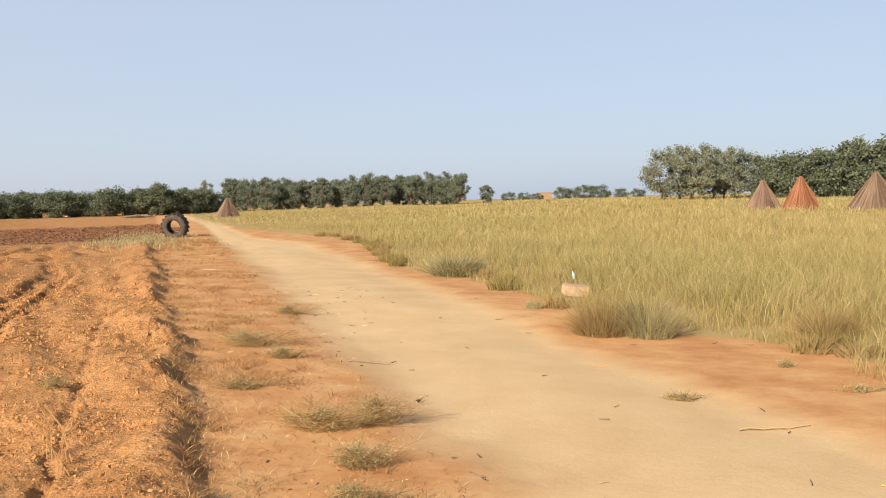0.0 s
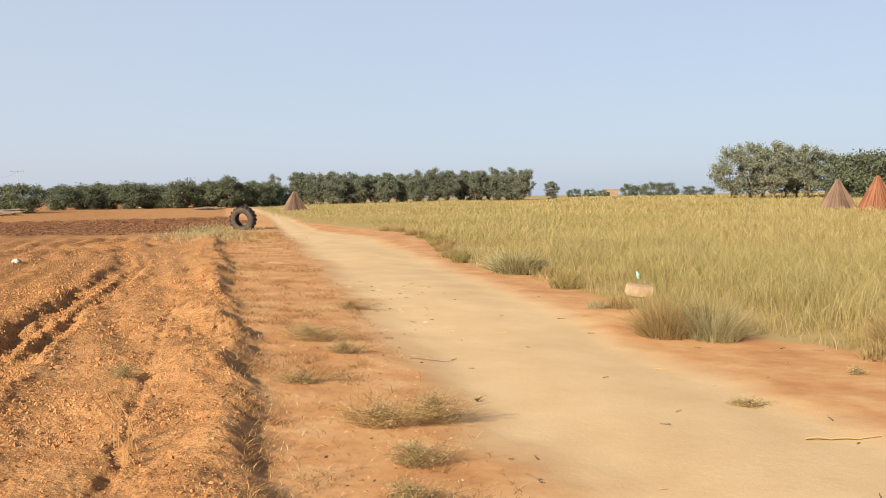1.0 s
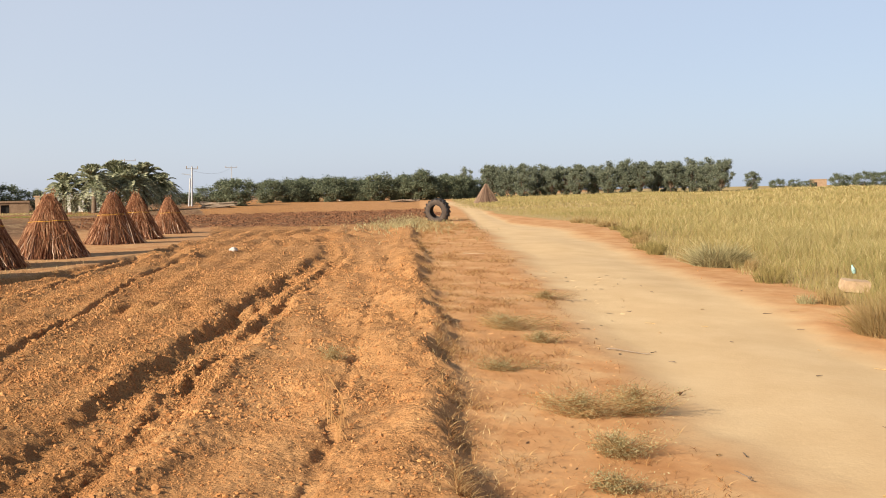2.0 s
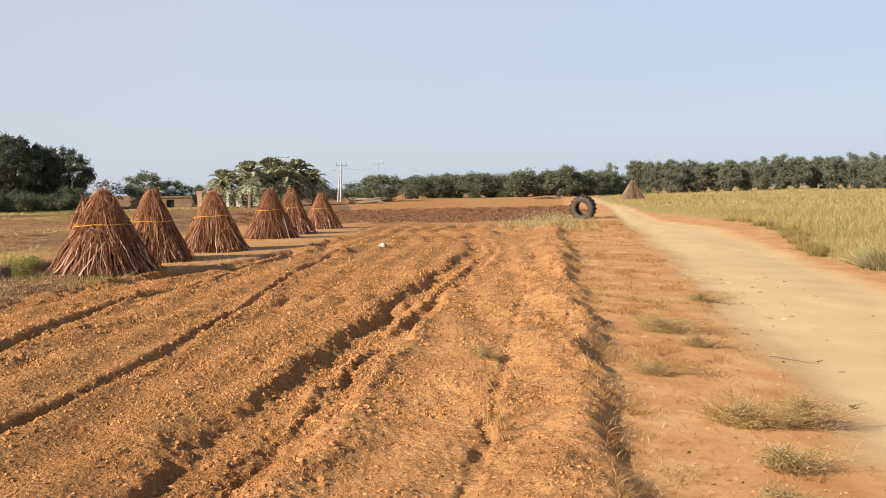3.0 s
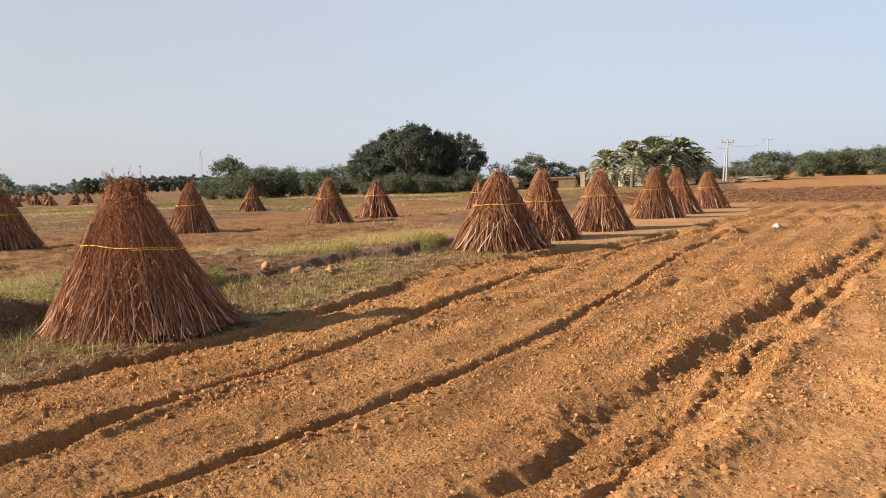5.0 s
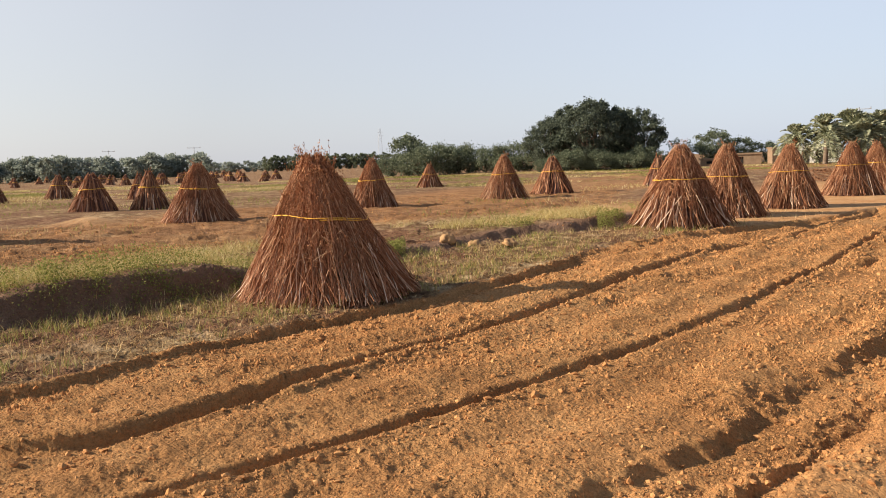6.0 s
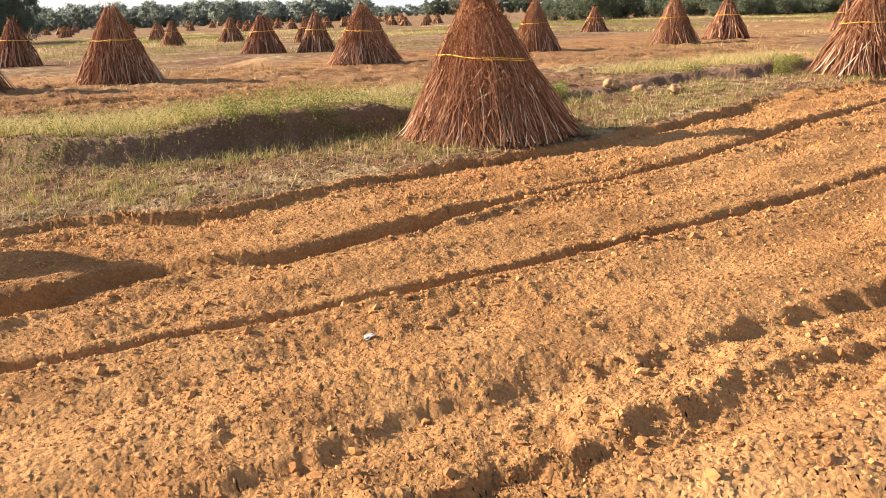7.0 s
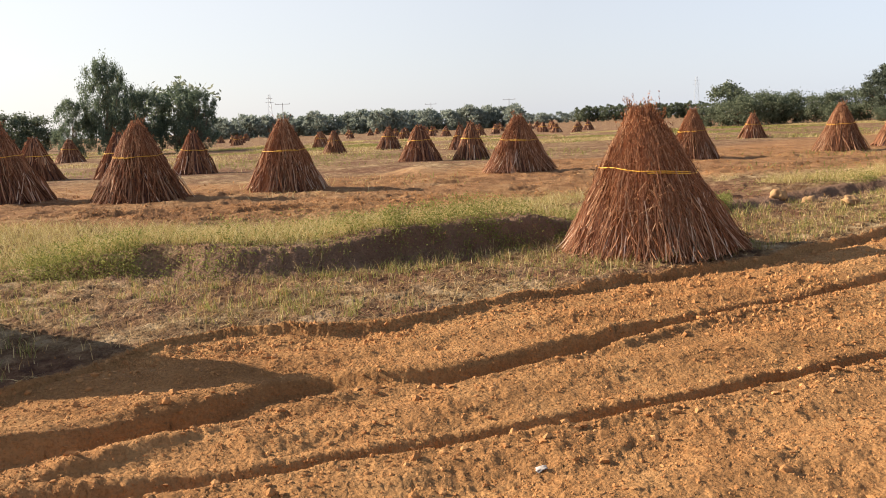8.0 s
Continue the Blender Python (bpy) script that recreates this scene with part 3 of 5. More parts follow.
def capsules(centres, axis, length, width):
    """Seed capsules: slim four-sided spindles."""
    n = len(centres)
    axis = axis / (np.linalg.norm(axis, axis=1, keepdims=True) + 1e-9)
    u = np.cross(axis, rng.normal(size=(n, 3)))
    u /= np.linalg.norm(u, axis=1, keepdims=True) + 1e-9
    v = np.cross(axis, u)
    h, w = axis * length[:, None] / 2, width[:, None] / 2
    verts = np.stack([centres - h, centres + u * w, centres - u * 0.5 * w + v * 0.87 * w, centres - u * 0.5 * w - v * 0.87 * w, centres + h], 1)
    k = np.arange(n)[:, None] * 5
    faces = np.concatenate([k + [0, 2, 1], k + [0, 3, 2], k + [0, 1, 3], k + [4, 1, 2], k + [4, 2, 3], k + [4, 3, 1]], 0)
    return verts.reshape(-1, 3), faces


def joined(*pieces):
    """Several (places, faces) as one."""
    verts, faces, n = [], [], 0
    for v, f in pieces:
        verts.append(v)
        faces.append(f + n)
        n += len(v)
    return np.concatenate(verts), np.concatenate(faces)


# ---------------------------------------------------------------- stooks of sesame
def stook_meshes(n_stalks, n_caps, thick, seed):
    """The meshes of one stook 1.5 m high: loose stalks, inner mass, stalk feet, stalks, capsules, twine."""
    global rng
    rng = np.random.default_rng(seed)
    HB = 0.86                                          # height of the tie
    PH = [0.0, 0.2, 0.45, 0.68, HB, 1.05, 1.22, 1.36, 1.46, 1.56]
    PR = [0.85, 0.745, 0.62, 0.51, 0.42, 0.335, 0.25, 0.175, 0.115, 0.055]

    def skin(a, h):
        """The outer radius at an angle and height."""
        return np.interp(h, PH, PR) * (1 + 0.06 * np.sin(2 * a + seed) + 0.045 * np.sin(3 * a + 1) + 0.025 * np.sin(7 * a + 9 * h + seed))

    a = rng.uniform(0, 2 * math.pi, n_stalks)
    depth = 1.02 - 0.24 * rng.uniform(0, 1, n_stalks)
    top = np.where(rng.uniform(0, 1, n_stalks) < 0.45, rng.uniform(0.75, 1.35, n_stalks), rng.uniform(1.3, 1.56, n_stalks) - 0.3 * (1 - depth))
    skew = rng.normal(0, 0.16, n_stalks)
    k = 8
    f = np.linspace(0, 1, k)
    h = f[None] * top[:, None]
    h[:, 0] = rng.uniform(-0.02, 0.09, n_stalks)
    ang = a[:, None] + skew[:, None] * (h / HB - 0.6) + rng.normal(0, 0.022, (n_stalks, k)) * (0.5 + h)
    rad = skin(ang, h) * depth[:, None] + rng.normal(0, 0.013, (n_stalks, k)) + np.array([1.0] + [0.25] + [0.0] * 6) * rng.normal(0, 0.035, n_stalks)[:, None]
    paths = np.stack([rad * np.cos(ang), rad * np.sin(ang), h], -1)
    width = thick * rng.uniform(0.55, 1.35, n_stalks)
    radius = width[:, None] * np.array([1.25, 1.15, 1.05, 1.0, 0.9, 0.75, 0.6, 0.35])
    feet = tubes(paths[:, :4], radius[:, :4])
    stems = tubes(paths[:, 3:], radius[:, 3:])
    # some loose stalks that stand off or cross the others
    m = max(8, n_stalks // 24)
    la = rng.uniform(0, 2 * math.pi, m)
    foot = np.stack([np.cos(la) * rng.uniform(0.8, 0.92, m), np.sin(la) * rng.uniform(0.8, 0.92, m), np.zeros(m)], -1)
    lb, lh = la + rng.normal(0, 0.45, m), rng.uniform(0.5, 1.0, m)
    end = np.stack([np.cos(lb) * skin(lb, lh) * 1.03, np.sin(lb) * skin(lb, lh) * 1.03, lh], -1)
    bend = (foot + end) / 2 + rng.normal(0, 0.015, (m, 3)) + np.stack([np.cos(la), np.sin(la), np.zeros(m)], -1) * 0.02
    loose = tubes(np.stack([foot, bend, end], 1), thick * np.array([[1.2, 1.0, 0.6]]) * np.ones((m, 1)))
    if seed != 31:
        feet = joined(feet, loose)
    # side twigs, more of them towards the head
    m = int(n_stalks * (1.6 if seed < 50 else 0.8))
    ta, th = rng.uniform(0, 2 * math.pi, m), 0.35 + 1.05 * rng.uniform(0, 1, m) ** 0.75
    tl = rng.uniform(0.07, 0.2, m)
    tr = skin(ta, th) * rng.uniform(0.93, 1.02, m)
    at = np.stack([tr * np.cos(ta), tr * np.sin(ta), th], -1)
    tb = ta + rng.normal(0, 0.22, m)
    tr = skin(tb, th + tl) * rng.uniform(0.97, 1.1, m)
    to = np.stack([tr * np.cos(tb), tr * np.sin(tb), th + tl * rng.uniform(0.6, 1.0, m)], -1)
    twig_path = np.stack([at, (at + to) / 2 + rng.normal(0, 0.01, (m, 3)), to], 1)
    twigs = tubes(twig_path, thick * 0.62 * np.array([[1, 0.8, 0.4]]) * np.ones((m, 1)))
    # a few sprigs that stick out at the top and the shoulders
    s = max(6, n_stalks // 34)
    sa, sh = rng.uniform(0, 2 * math.pi, s), 1.48 - 0.45 * rng.uniform(0, 1, s) ** 2
    low = np.stack([np.cos(sa) * skin(sa, sh) * 0.8, np.sin(sa) * skin(sa, sh) * 0.8, sh], -1)
    reach = 0.06 + 0.16 * rng.uniform(0, 1, s) ** 2
    high = low + np.stack([np.cos(sa) * 0.35 * reach, np.sin(sa) * 0.35 * reach, reach], -1) + rng.normal(0, 0.02, (s, 3))
    sprig_path = np.stack([low, (low + high) / 2 + rng.normal(0, 0.012, (s, 3)), high], 1)
    sprigs = tubes(sprig_path, thick * 0.55 * np.array([[1, 0.8, 0.5]]) * np.ones((s, 1)))
    stems = joined(stems, twigs, sprigs)
    # capsules on twigs, stalks and sprigs
    pick, g = rng.integers(0, m, n_caps), rng.uniform(0, 1, n_caps)[:, None]
    at = twig_path[pick, 0] * (1 - g) + twig_path[pick, 2] * g + rng.normal(0, 0.011, (n_caps, 3))
    ax = twig_path[pick, 2] - twig_path[pick, 0]
    ax = ax / np.linalg.norm(ax, axis=1, keepdims=True) + rng.normal(0, 0.45, (n_caps, 3))
    extra = np.repeat(np.arange(s), 5)
    g = rng.uniform(0.3, 1.0, len(extra))[:, None]
    at = np.concatenate([at, sprig_path[extra, 1] * (1 - g) + sprig_path[extra, 2] * g + rng.normal(0, 0.008, (len(extra), 3))])
    ax = np.concatenate([ax, np.tile([[0, 0, 1.0]], (len(extra), 1)) + rng.normal(0, 0.3, (len(extra), 3))])
    caps = capsules(at, ax, rng.uniform(0.022, 0.042, len(at)) * (0.6 + thick * 70), rng.uniform(0.006, 0.012, len(at)) * (0.6 + thick * 70))
    # a fluted core for the stalks inside, its dark colour painting the gaps' shade
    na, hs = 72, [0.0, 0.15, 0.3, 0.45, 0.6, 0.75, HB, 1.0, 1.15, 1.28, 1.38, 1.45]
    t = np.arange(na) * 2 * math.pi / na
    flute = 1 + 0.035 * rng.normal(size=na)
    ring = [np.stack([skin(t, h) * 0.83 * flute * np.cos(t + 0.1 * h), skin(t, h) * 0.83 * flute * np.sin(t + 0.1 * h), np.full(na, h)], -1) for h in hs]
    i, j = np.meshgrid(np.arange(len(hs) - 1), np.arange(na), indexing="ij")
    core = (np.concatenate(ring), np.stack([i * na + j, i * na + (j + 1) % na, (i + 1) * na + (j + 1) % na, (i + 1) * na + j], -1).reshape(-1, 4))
    # twine, two turns that sag and lie over the stalks
    t = np.linspace(0, 2.3 * math.pi, 121)
    at_height = HB + (-0.065 * np.sin(t) if seed == 31 else 0.02 * np.sin(t + 0.5 + seed)) + 0.006 * np.sin(5 * t) + 0.003 * t
    rr = skin(t, at_height) + 0.016 + 0.006 * rng.normal(size=121)
    tie = np.stack([rr * np.cos(t), rr * np.sin(t), at_height], -1)
    twine = tubes(tie[None], np.full((1, 121), 0.0056 + 0.35 * (thick - 0.0045)), 5)
    near = [("loose_stalk", mesh_of("loose_stalk", loose[0][q * 9:q * 9 + 9], loose[1][q * 6:q * 6 + 6] - q * 9, STALK_PALE)) for q in range(len(loose[0]) // 9)] if seed == 31 else []
    return near + [("inner_mass", mesh_of("inner_mass", *core, CORE_SHADE, False)), ("stalk_foot_mass", mesh_of("stalk_foot_mass", *feet, STALK_PALE)),
                   ("stalk_mass", mesh_of("stalk_mass", *stems, STALK)), ("seed_head_mass", mesh_of("seed_head_mass", *caps, CAPSULE)),
                   ("twine", mesh_of("twine", *twine, TWINE, True))]


NEAR = [stook_meshes(4300, 19000, 0.0035, 31)]
MIDDLE = [stook_meshes(780, 2600, 0.0068, s) for s in (41, 42, 43)]
FAR = [stook_meshes(130, 260, 0.02, s) for s in (51, 52)]
DISTANT = [stook_meshes(46, 60, 0.04, s) for s in (53, 54)]
rng = np.random.default_rng(99)
STOOK_LABEL = "tied stook of dry reddish-brown sesame stalks on bare earth"


def stook(meshes, x, y, high=1.5, wide=1.0, turn=0.0, lean=0.0, label=STOOK_LABEL, rope=True):
    ob = thing("stook", Matrix.Translation((x, y, stand(x, y) - 0.02)) @ pose(0, 0, 0, lean, 0, turn) @ Matrix.Diagonal((wide * high / 1.5, wide * high / 1.5, high / 1.5, 1)), label, "stook", "stooks in the field")
    for name, me in meshes:
        if rope or name != "twine":
            piece = part(name, me, ob, "yellow twine" if name == "twine" else "")
            if name.endswith("_mass") and name != "inner_mass":
                tagged(piece, kind="stuff")
    return ob


stook(NEAR[0], -8.62, 3.54, 1.42, 1.11, -22, 4, "large tied stook of sesame stalks beside the ploughed field")
# bearing, distance, height and girth of those in the middle distance
for az, dist, high, wide in [(-45.25, 16.8, 1.43, 1.14), (-42.5, 19.2, 1.45, 0.97), (-38.95, 21.7, 1.40, 0.98), (-35.55, 26.8, 1.42, 1.0), (-34.2, 29.8, 1.43, 0.92), (-32.4, 35.0, 1.34, 0.98),
                             (-89.65, 19.8, 1.52, 1.0), (-98.2, 19.2, 1.55, 1.1), (-105.8, 21.0, 1.62, 1.2), (-74.95, 23.4, 1.42, 1.12), (-64.3, 26.0, 1.40, 0.96), (-55.92, 30.2, 1.44, 1.02)]:
    stook(MIDDLE[rng.integers(3)], *spot(az, dist), high, wide, rng.uniform(0, 360), rng.uniform(-2, 2))
stook(MIDDLE[0], -6.9, -3.2, 1.68, 0.95, 70)
for az, dist, high, wide in [(-52.9, 33.0, 1.34, 1.0), (-46.4, 41.0, 1.32, 0.9), (-60.55, 49.0, 1.28, 0.97), (-77.7, 33.0, 1.33, 0.95), (-80.97, 33.0, 1.33, 1.05), (-94.85, 31.5, 1.42, 1.0),
                             (-99.1, 30.5, 1.45, 1.0), (-103.7, 33.0, 1.45, 1.15), (-101.6, 61.0, 1.47, 1.1), (-86.1, 52.0, 1.35, 0.97), (-86.9, 74.0, 1.35, 1.1), (-82.7, 58.0, 1.4, 1.1), (-78.25, 48.0, 1.3, 0.9)]:
    stook(FAR[rng.integers(2)], *spot(az, dist), high, wide, rng.uniform(0, 360), rng.uniform(-2, 2))
for k in range(54):
    az = rng.uniform(-95, -70)
    stook(DISTANT[k % 2], *spot(az, rng.uniform(115, 240)), rng.uniform(1.3, 1.6), rng.uniform(0.9, 1.3), rng.uniform(0, 360))
# the unbound ricks about the standing crop
def rick(az, dist, high, wide, word, stalk):
    x, y = spot(az, dist)
    ob = thing("rick", Matrix.Translation((x, y, stand(x, y) - 0.03)) @ pose(0, 0, 0, 0, 0, rng.uniform(0, 360)), word + " conical rick of long stalks beyond the grass", "rick", "ricks beyond the track")
    n = 900
    a, d = rng.uniform(0, 2 * math.pi, n), np.sqrt(rng.uniform(0.75, 1, n))
    foot = np.stack([np.cos(a) * d * wide / 2, np.sin(a) * d * wide / 2, np.zeros(n)], -1)
    b = a + rng.normal(0, 0.3, n)
    head = np.stack([np.cos(b) * 0.09, np.sin(b) * 0.09, high * rng.uniform(0.86, 1.03, n)], -1)
    mid = foot * 0.53 + head * 0.47 + rng.normal(0, 0.03, (n, 3))
    tagged(part("stalk_mass", mesh_of("stalk_mass", *tubes(np.stack([foot, mid, head], 1), np.full((n, 3), 0.024)), stalk), ob), kind="stuff")
    t = np.arange(20) * math.pi / 10
    ring = [np.stack([np.cos(t) * wide * k, np.sin(t) * wide * k, np.full(20, high * h)], -1) for h, k in ((0, 0.44), (0.45, 0.26), (0.9, 0.05), (0.97, 0.005))]
    i, j = np.meshgrid(np.arange(3), np.arange(20), indexing="ij")
    part("inner_mass", mesh_of("inner_mass", np.concatenate(ring), np.stack([i * 20 + j, i * 20 + (j + 1) % 20, (i + 1) * 20 + (j + 1) % 20, (i + 1) * 20 + j], -1).reshape(-1, 4), stalk), ob)


RICK = leafy("weathered_stalk", [(0.0, (0.13, 0.082, 0.058)), (0.5, (0.2, 0.13, 0.092)), (1.0, (0.28, 0.19, 0.135))], 0.8, 0)
RICK_RED = leafy("red_stalk", [(0.0, (0.187, 0.072, 0.038)), (0.5, (0.272, 0.111, 0.06)), (1.0, (0.357, 0.178, 0.102))], 0.8, 0)
for az, dist, high, wide, word, stalk in [(-12.9, 95.0, 2.0, 2.8, "grey-brown", RICK), (20.0, 78.0, 2.5, 3.2, "grey-brown", RICK), (22.1, 74.0, 2.65, 3.3, "reddish", RICK_RED), (26.1, 72.0, 2.8, 4.4, "grey-brown", RICK)]:
    rick(az, dist, high, wide, word, stalk)


# ---------------------------------------------------------------- trees
def limb(verts_faces, a, b, ra, rb, wob=0.08):
    k = np.linspace(0, 1, 6)[:, None]
    path = np.asarray(a) * (1 - k) + np.asarray(b) * k
    length = np.linalg.norm(np.subtract(b, a))
    path[1:-1] += rng.normal(0, wob * length * 0.3, (4, 3))
    verts_faces.append(tubes(path[None], np.linspace(ra, rb, 6)[None], 6))


def tree_meshes(high, wide, trunk, leaf, clumps, per, size, seed, droop=0.0, round_=0.5, bark=BARK, loose=1.0):
    """Trunk with limbs, and a crown of leaf clumps with gaps between them."""
    global rng
    rng = np.random.default_rng(seed)
    wood, tips = [], []
    limb(wood, (0, 0, -0.1), (rng.normal(0, 0.03) * high, rng.normal(0, 0.03) * high, trunk + 0.25 * (high - trunk)), 0.035 * high * 0.55, 0.02 * high * 0.5)
    crown = (high - trunk) / 2
    for c in range(clumps):
        while True:
            p = rng.uniform(-1, 1, 3)
            q = np.linalg.norm(p)
            if 0.12 < q < 1:
                break
        p = p / q * q ** round_
        grow = 1 + 0.16 * math.sin(3 * math.atan2(p[1], p[0]) + seed) + 0.14 * math.sin(5 * p[2] + seed)
        at = np.array([p[0] * wide / 2 * grow, p[1] * wide / 2 * grow, trunk + crown + p[2] * crown * (0.9 + 0.1 * grow)])
        at[2] = min(at[2], high * rng.uniform(0.88, 1.0))
        tips.append(at)
        if c % 3 == 0:
            start = np.array([0, 0, trunk * rng.uniform(0.55, 1.0) + 0.1 * high])
            limb(wood, start, at, 0.014 * high * 0.6, 0.004 * high * 0.5)
    tips = np.array(tips)
    spread = rng.uniform(0.6, 1.2, clumps) * wide / 2 * 1.55 * loose / clumps ** 0.5
    pick = np.repeat(np.arange(clumps), per)
    off = rng.normal(0, 0.62, (len(pick), 3)) * spread[pick][:, None] * np.array([1, 1, 0.8])
    off[:, 2] -= droop * np.abs(rng.normal(0, 1, len(pick))) * spread[pick]
    at = tips[pick] + off
    at[:, 2] = np.maximum(at[:, 2], 0.15 * rng.uniform(0.3, 1.5, len(at)))
    crown_mesh = leaves(at, size * rng.uniform(0.6, 1.3, len(at)))
    return mesh_of("trunk", *joined(*wood), bark, True), mesh_of("crown", *crown_mesh, leaf)


def tree(meshes, az, dist, scale=1.0, label="leafy green tree on the field's edge", turn=None, name="tree", group="trees round the fields", squash=1.0, sink=0.0):
    x, y = spot(az, dist)
    ob = thing(name, Matrix.Translation((x, y, stand(x, y) - sink)) @ pose(0, 0, 0, 0, 0, rng.uniform(0, 360) if turn is None else turn) @ Matrix.Diagonal((scale * squash, scale * squash, scale, 1)), label, name, group)
    part("trunk", meshes[0], ob)
    part("crown", meshes[1], ob)
    return ob


GUM = [tree_meshes(7.4, w, 0.2, LEAF_GREY, 80, 120, 0.15, s, 0.1, 0.6, loose=1.3) for s, w in ((1, 4.4), (2, 4.8), (3, 4.0), (11, 4.6))]
ROUND = [tree_meshes(5.0, 5.0, 0.2, LEAF, 50, 115, 0.17, s, loose=1.15) for s in (4, 5, 6)]
BROAD = [tree_meshes(9.0, 9.5, 0.2, LEAF_DARK, 170, 150, 0.17, s, loose=1.0) for s in (7, 8)]
TANGLE = [tree_meshes(9.0, 9.5, 0.3, LEAF_TANGLE, 150, 130, 0.15, s, 0.35) for s in (17, 18)]
BUSH = [tree_meshes(2.2, 3.2, 0.1, LEAF, 44, 120, 0.08, s) for s in (9, 10)]
GROVE = [tree_meshes(7.5, w, 0.7, LEAF_GUM, 64, 90, 0.15, s, 0.15, 0.55, loose=1.1) for s, w in ((21, 5.0), (22, 4.4), (23, 5.4))]
POINTED = [tree_meshes(5.2, 3.2, 0.1, LEAF, 40, 40, 0.26, s, 0.0, 0.6) for s in (19, 20)]
FARWOOD = [tree_meshes(6.0, 5.6, 0.2, LEAF_HAZED, 44, 36, 0.4, s) for s in (14, 15, 16)]
AIRY = [tree_meshes(5.0, 4.5, 1.2, LEAF_GREY, 20, 40, 0.2, 12)]
rng = np.random.default_rng(5)

# the gum row beyond the track: bearing, how tall
for az, s in [(-12.6, 1.0), (-11.6, 0.95), (-10.6, 0.96), (-9.6, 0.92), (-8.8, 0.86), (-7.9, 0.88), (-7.1, 0.9), (-6.2, 0.84), (-5.2, 0.9), (-4.2, 0.97), (-3.3, 0.94), (-2.4, 0.95), (-1.4, 0.93), (-0.4, 0.96), (0.5, 0.95), (1.4, 0.94)]:
    tree(GUM[rng.integers(4)], az + rng.normal(0, 0.1), 190 + rng.uniform(-5, 5), s * rng.uniform(0.97, 1.02), "tall grey-green gum tree in a row")
for k in range(22):
    tree(GUM[k % 4], -12.5 + 13.8 * k / 21 + rng.normal(0, 0.15), 201 + rng.uniform(-4, 4), rng.uniform(0.72, 0.95), "tall grey-green gum tree in a row")
tree(GUM[1], -14.2, 180, 0.84, "slender gum tree apart from the row", squash=0.75)
# rounder trees to the west of it
for az, dist, s in [(-26.7, 148, 0.76), (-25.4, 150, 0.78), (-24.6, 156, 0.76), (-23.8, 152, 0.78), (-22.8, 150, 0.84), (-21.6, 152, 0.76), (-20.6, 158, 0.72), (-19.7, 150, 0.9), (-18.5, 152, 0.74), (-17.9, 156, 0.86), (-17.2, 150, 0.94), (-16.3, 152, 0.76), (-15.3, 154, 0.8), (-14.7, 160, 0.78), (-29.0, 122, 0.66), (-28.4, 120, 0.7), (-13.5, 165, 0.7)]:
    tree(ROUND[rng.integers(3)], az, dist, s, "rounded dark green tree at the field's end", squash=1.15)
for k in range(18):
    tree(ROUND[k % 3], -26.5 + 12.4 * k / 17 + rng.normal(0, 0.2), 164 + rng.uniform(-3, 3), rng.uniform(0.66, 0.82), "rounded dark green tree at the field's end")
# small trees and bushes between the row and the grove
tree(GUM[0], 3.2, 205, 0.56, "small gum tree beyond the grass", squash=1.3)
for az, dist, s in [(4.6, 230, 1.1), (5.6, 230, 1.0), (6.4, 240, 0.9), (8.0, 240, 1.6), (9.3, 240, 1.75), (10.4, 240, 1.65), (11.6, 245, 1.25), (12.6, 245, 1.2)]:
    tree(BUSH[rng.integers(2)], az, dist, s, "low green bush beyond the grass", name="bush")
# the grove to the east
for az, dist, s in [(14.1, 138, 1.05), (15.2, 142, 1.12), (16.3, 140, 1.15), (17.2, 146, 1.1), (18.3, 144, 1.08), (19.3, 146, 0.98), (15.8, 150, 1.1), (17.8, 152, 1.1)]:
    tree(GROVE[rng.integers(3)], az, dist, s, "tall gum tree in a grove")
for az, dist, s in [(20.2, 140, 1.25), (21.2, 138, 1.3), (22.3, 140, 1.3), (23.4, 136, 1.35), (24.4, 138, 1.4), (25.4, 134, 1.5), (26.4, 134, 1.6), (27.5, 132, 1.6), (28.8, 132, 1.6), (30.2, 132, 1.6)]:
    tree(ROUND[rng.integers(3)], az, dist, s, "dense green tree in a grove")
# the great dark trees to the north-west
tree(BROAD[0], -50.4, 115, 0.97, "great spreading dark green tree", squash=1.0)
tree(BROAD[1], -47.4, 116, 0.84, "great spreading dark green tree", squash=0.8)
tree(BROAD[1], -52.9, 118, 0.76, "spreading dark green tree", squash=0.9)
tree(BROAD[0], -51.6, 121, 0.92, "great spreading dark green tree", squash=0.9)
tree(BROAD[1], -49.0, 121, 0.88, "great spreading dark green tree", squash=0.9)
for k in range(9):
    tree(BUSH[k % 2], -53.2 + 0.85 * k, 111, 0.8 + 0.1 * (k * 7 % 5), "dark bush under great trees", name="bush")
tree(ROUND[0], -61.8, 130, 1.1, "rounded tree over a hedge")
for az, dist, s in [(-63.1, 128, 1.2), (-61.2, 126, 1.7), (-60.3, 126, 1.95), (-59.4, 126, 1.8), (-58.6, 126, 1.85), (-57.6, 126, 1.6), (-56.4, 124, 1.55), (-55.5, 122, 1.65), (-54.6, 122, 1.75)]:
    tree(BUSH[rng.integers(2)], az, dist, s, "rank green bush in a hedge", name="bush")
tree(AIRY[0], -45.0, 120, 0.72, "thin grey bare-looking tree")
tree(ROUND[1], -43.15, 125, 0.9, "small dark tree behind a mud house")
tree(ROUND[2], -41.5, 128, 0.66, "flat-topped tree behind a mud house", squash=1.3)
tree(ROUND[0], -39.9, 128, 0.5, "small dark tree behind a mud house")
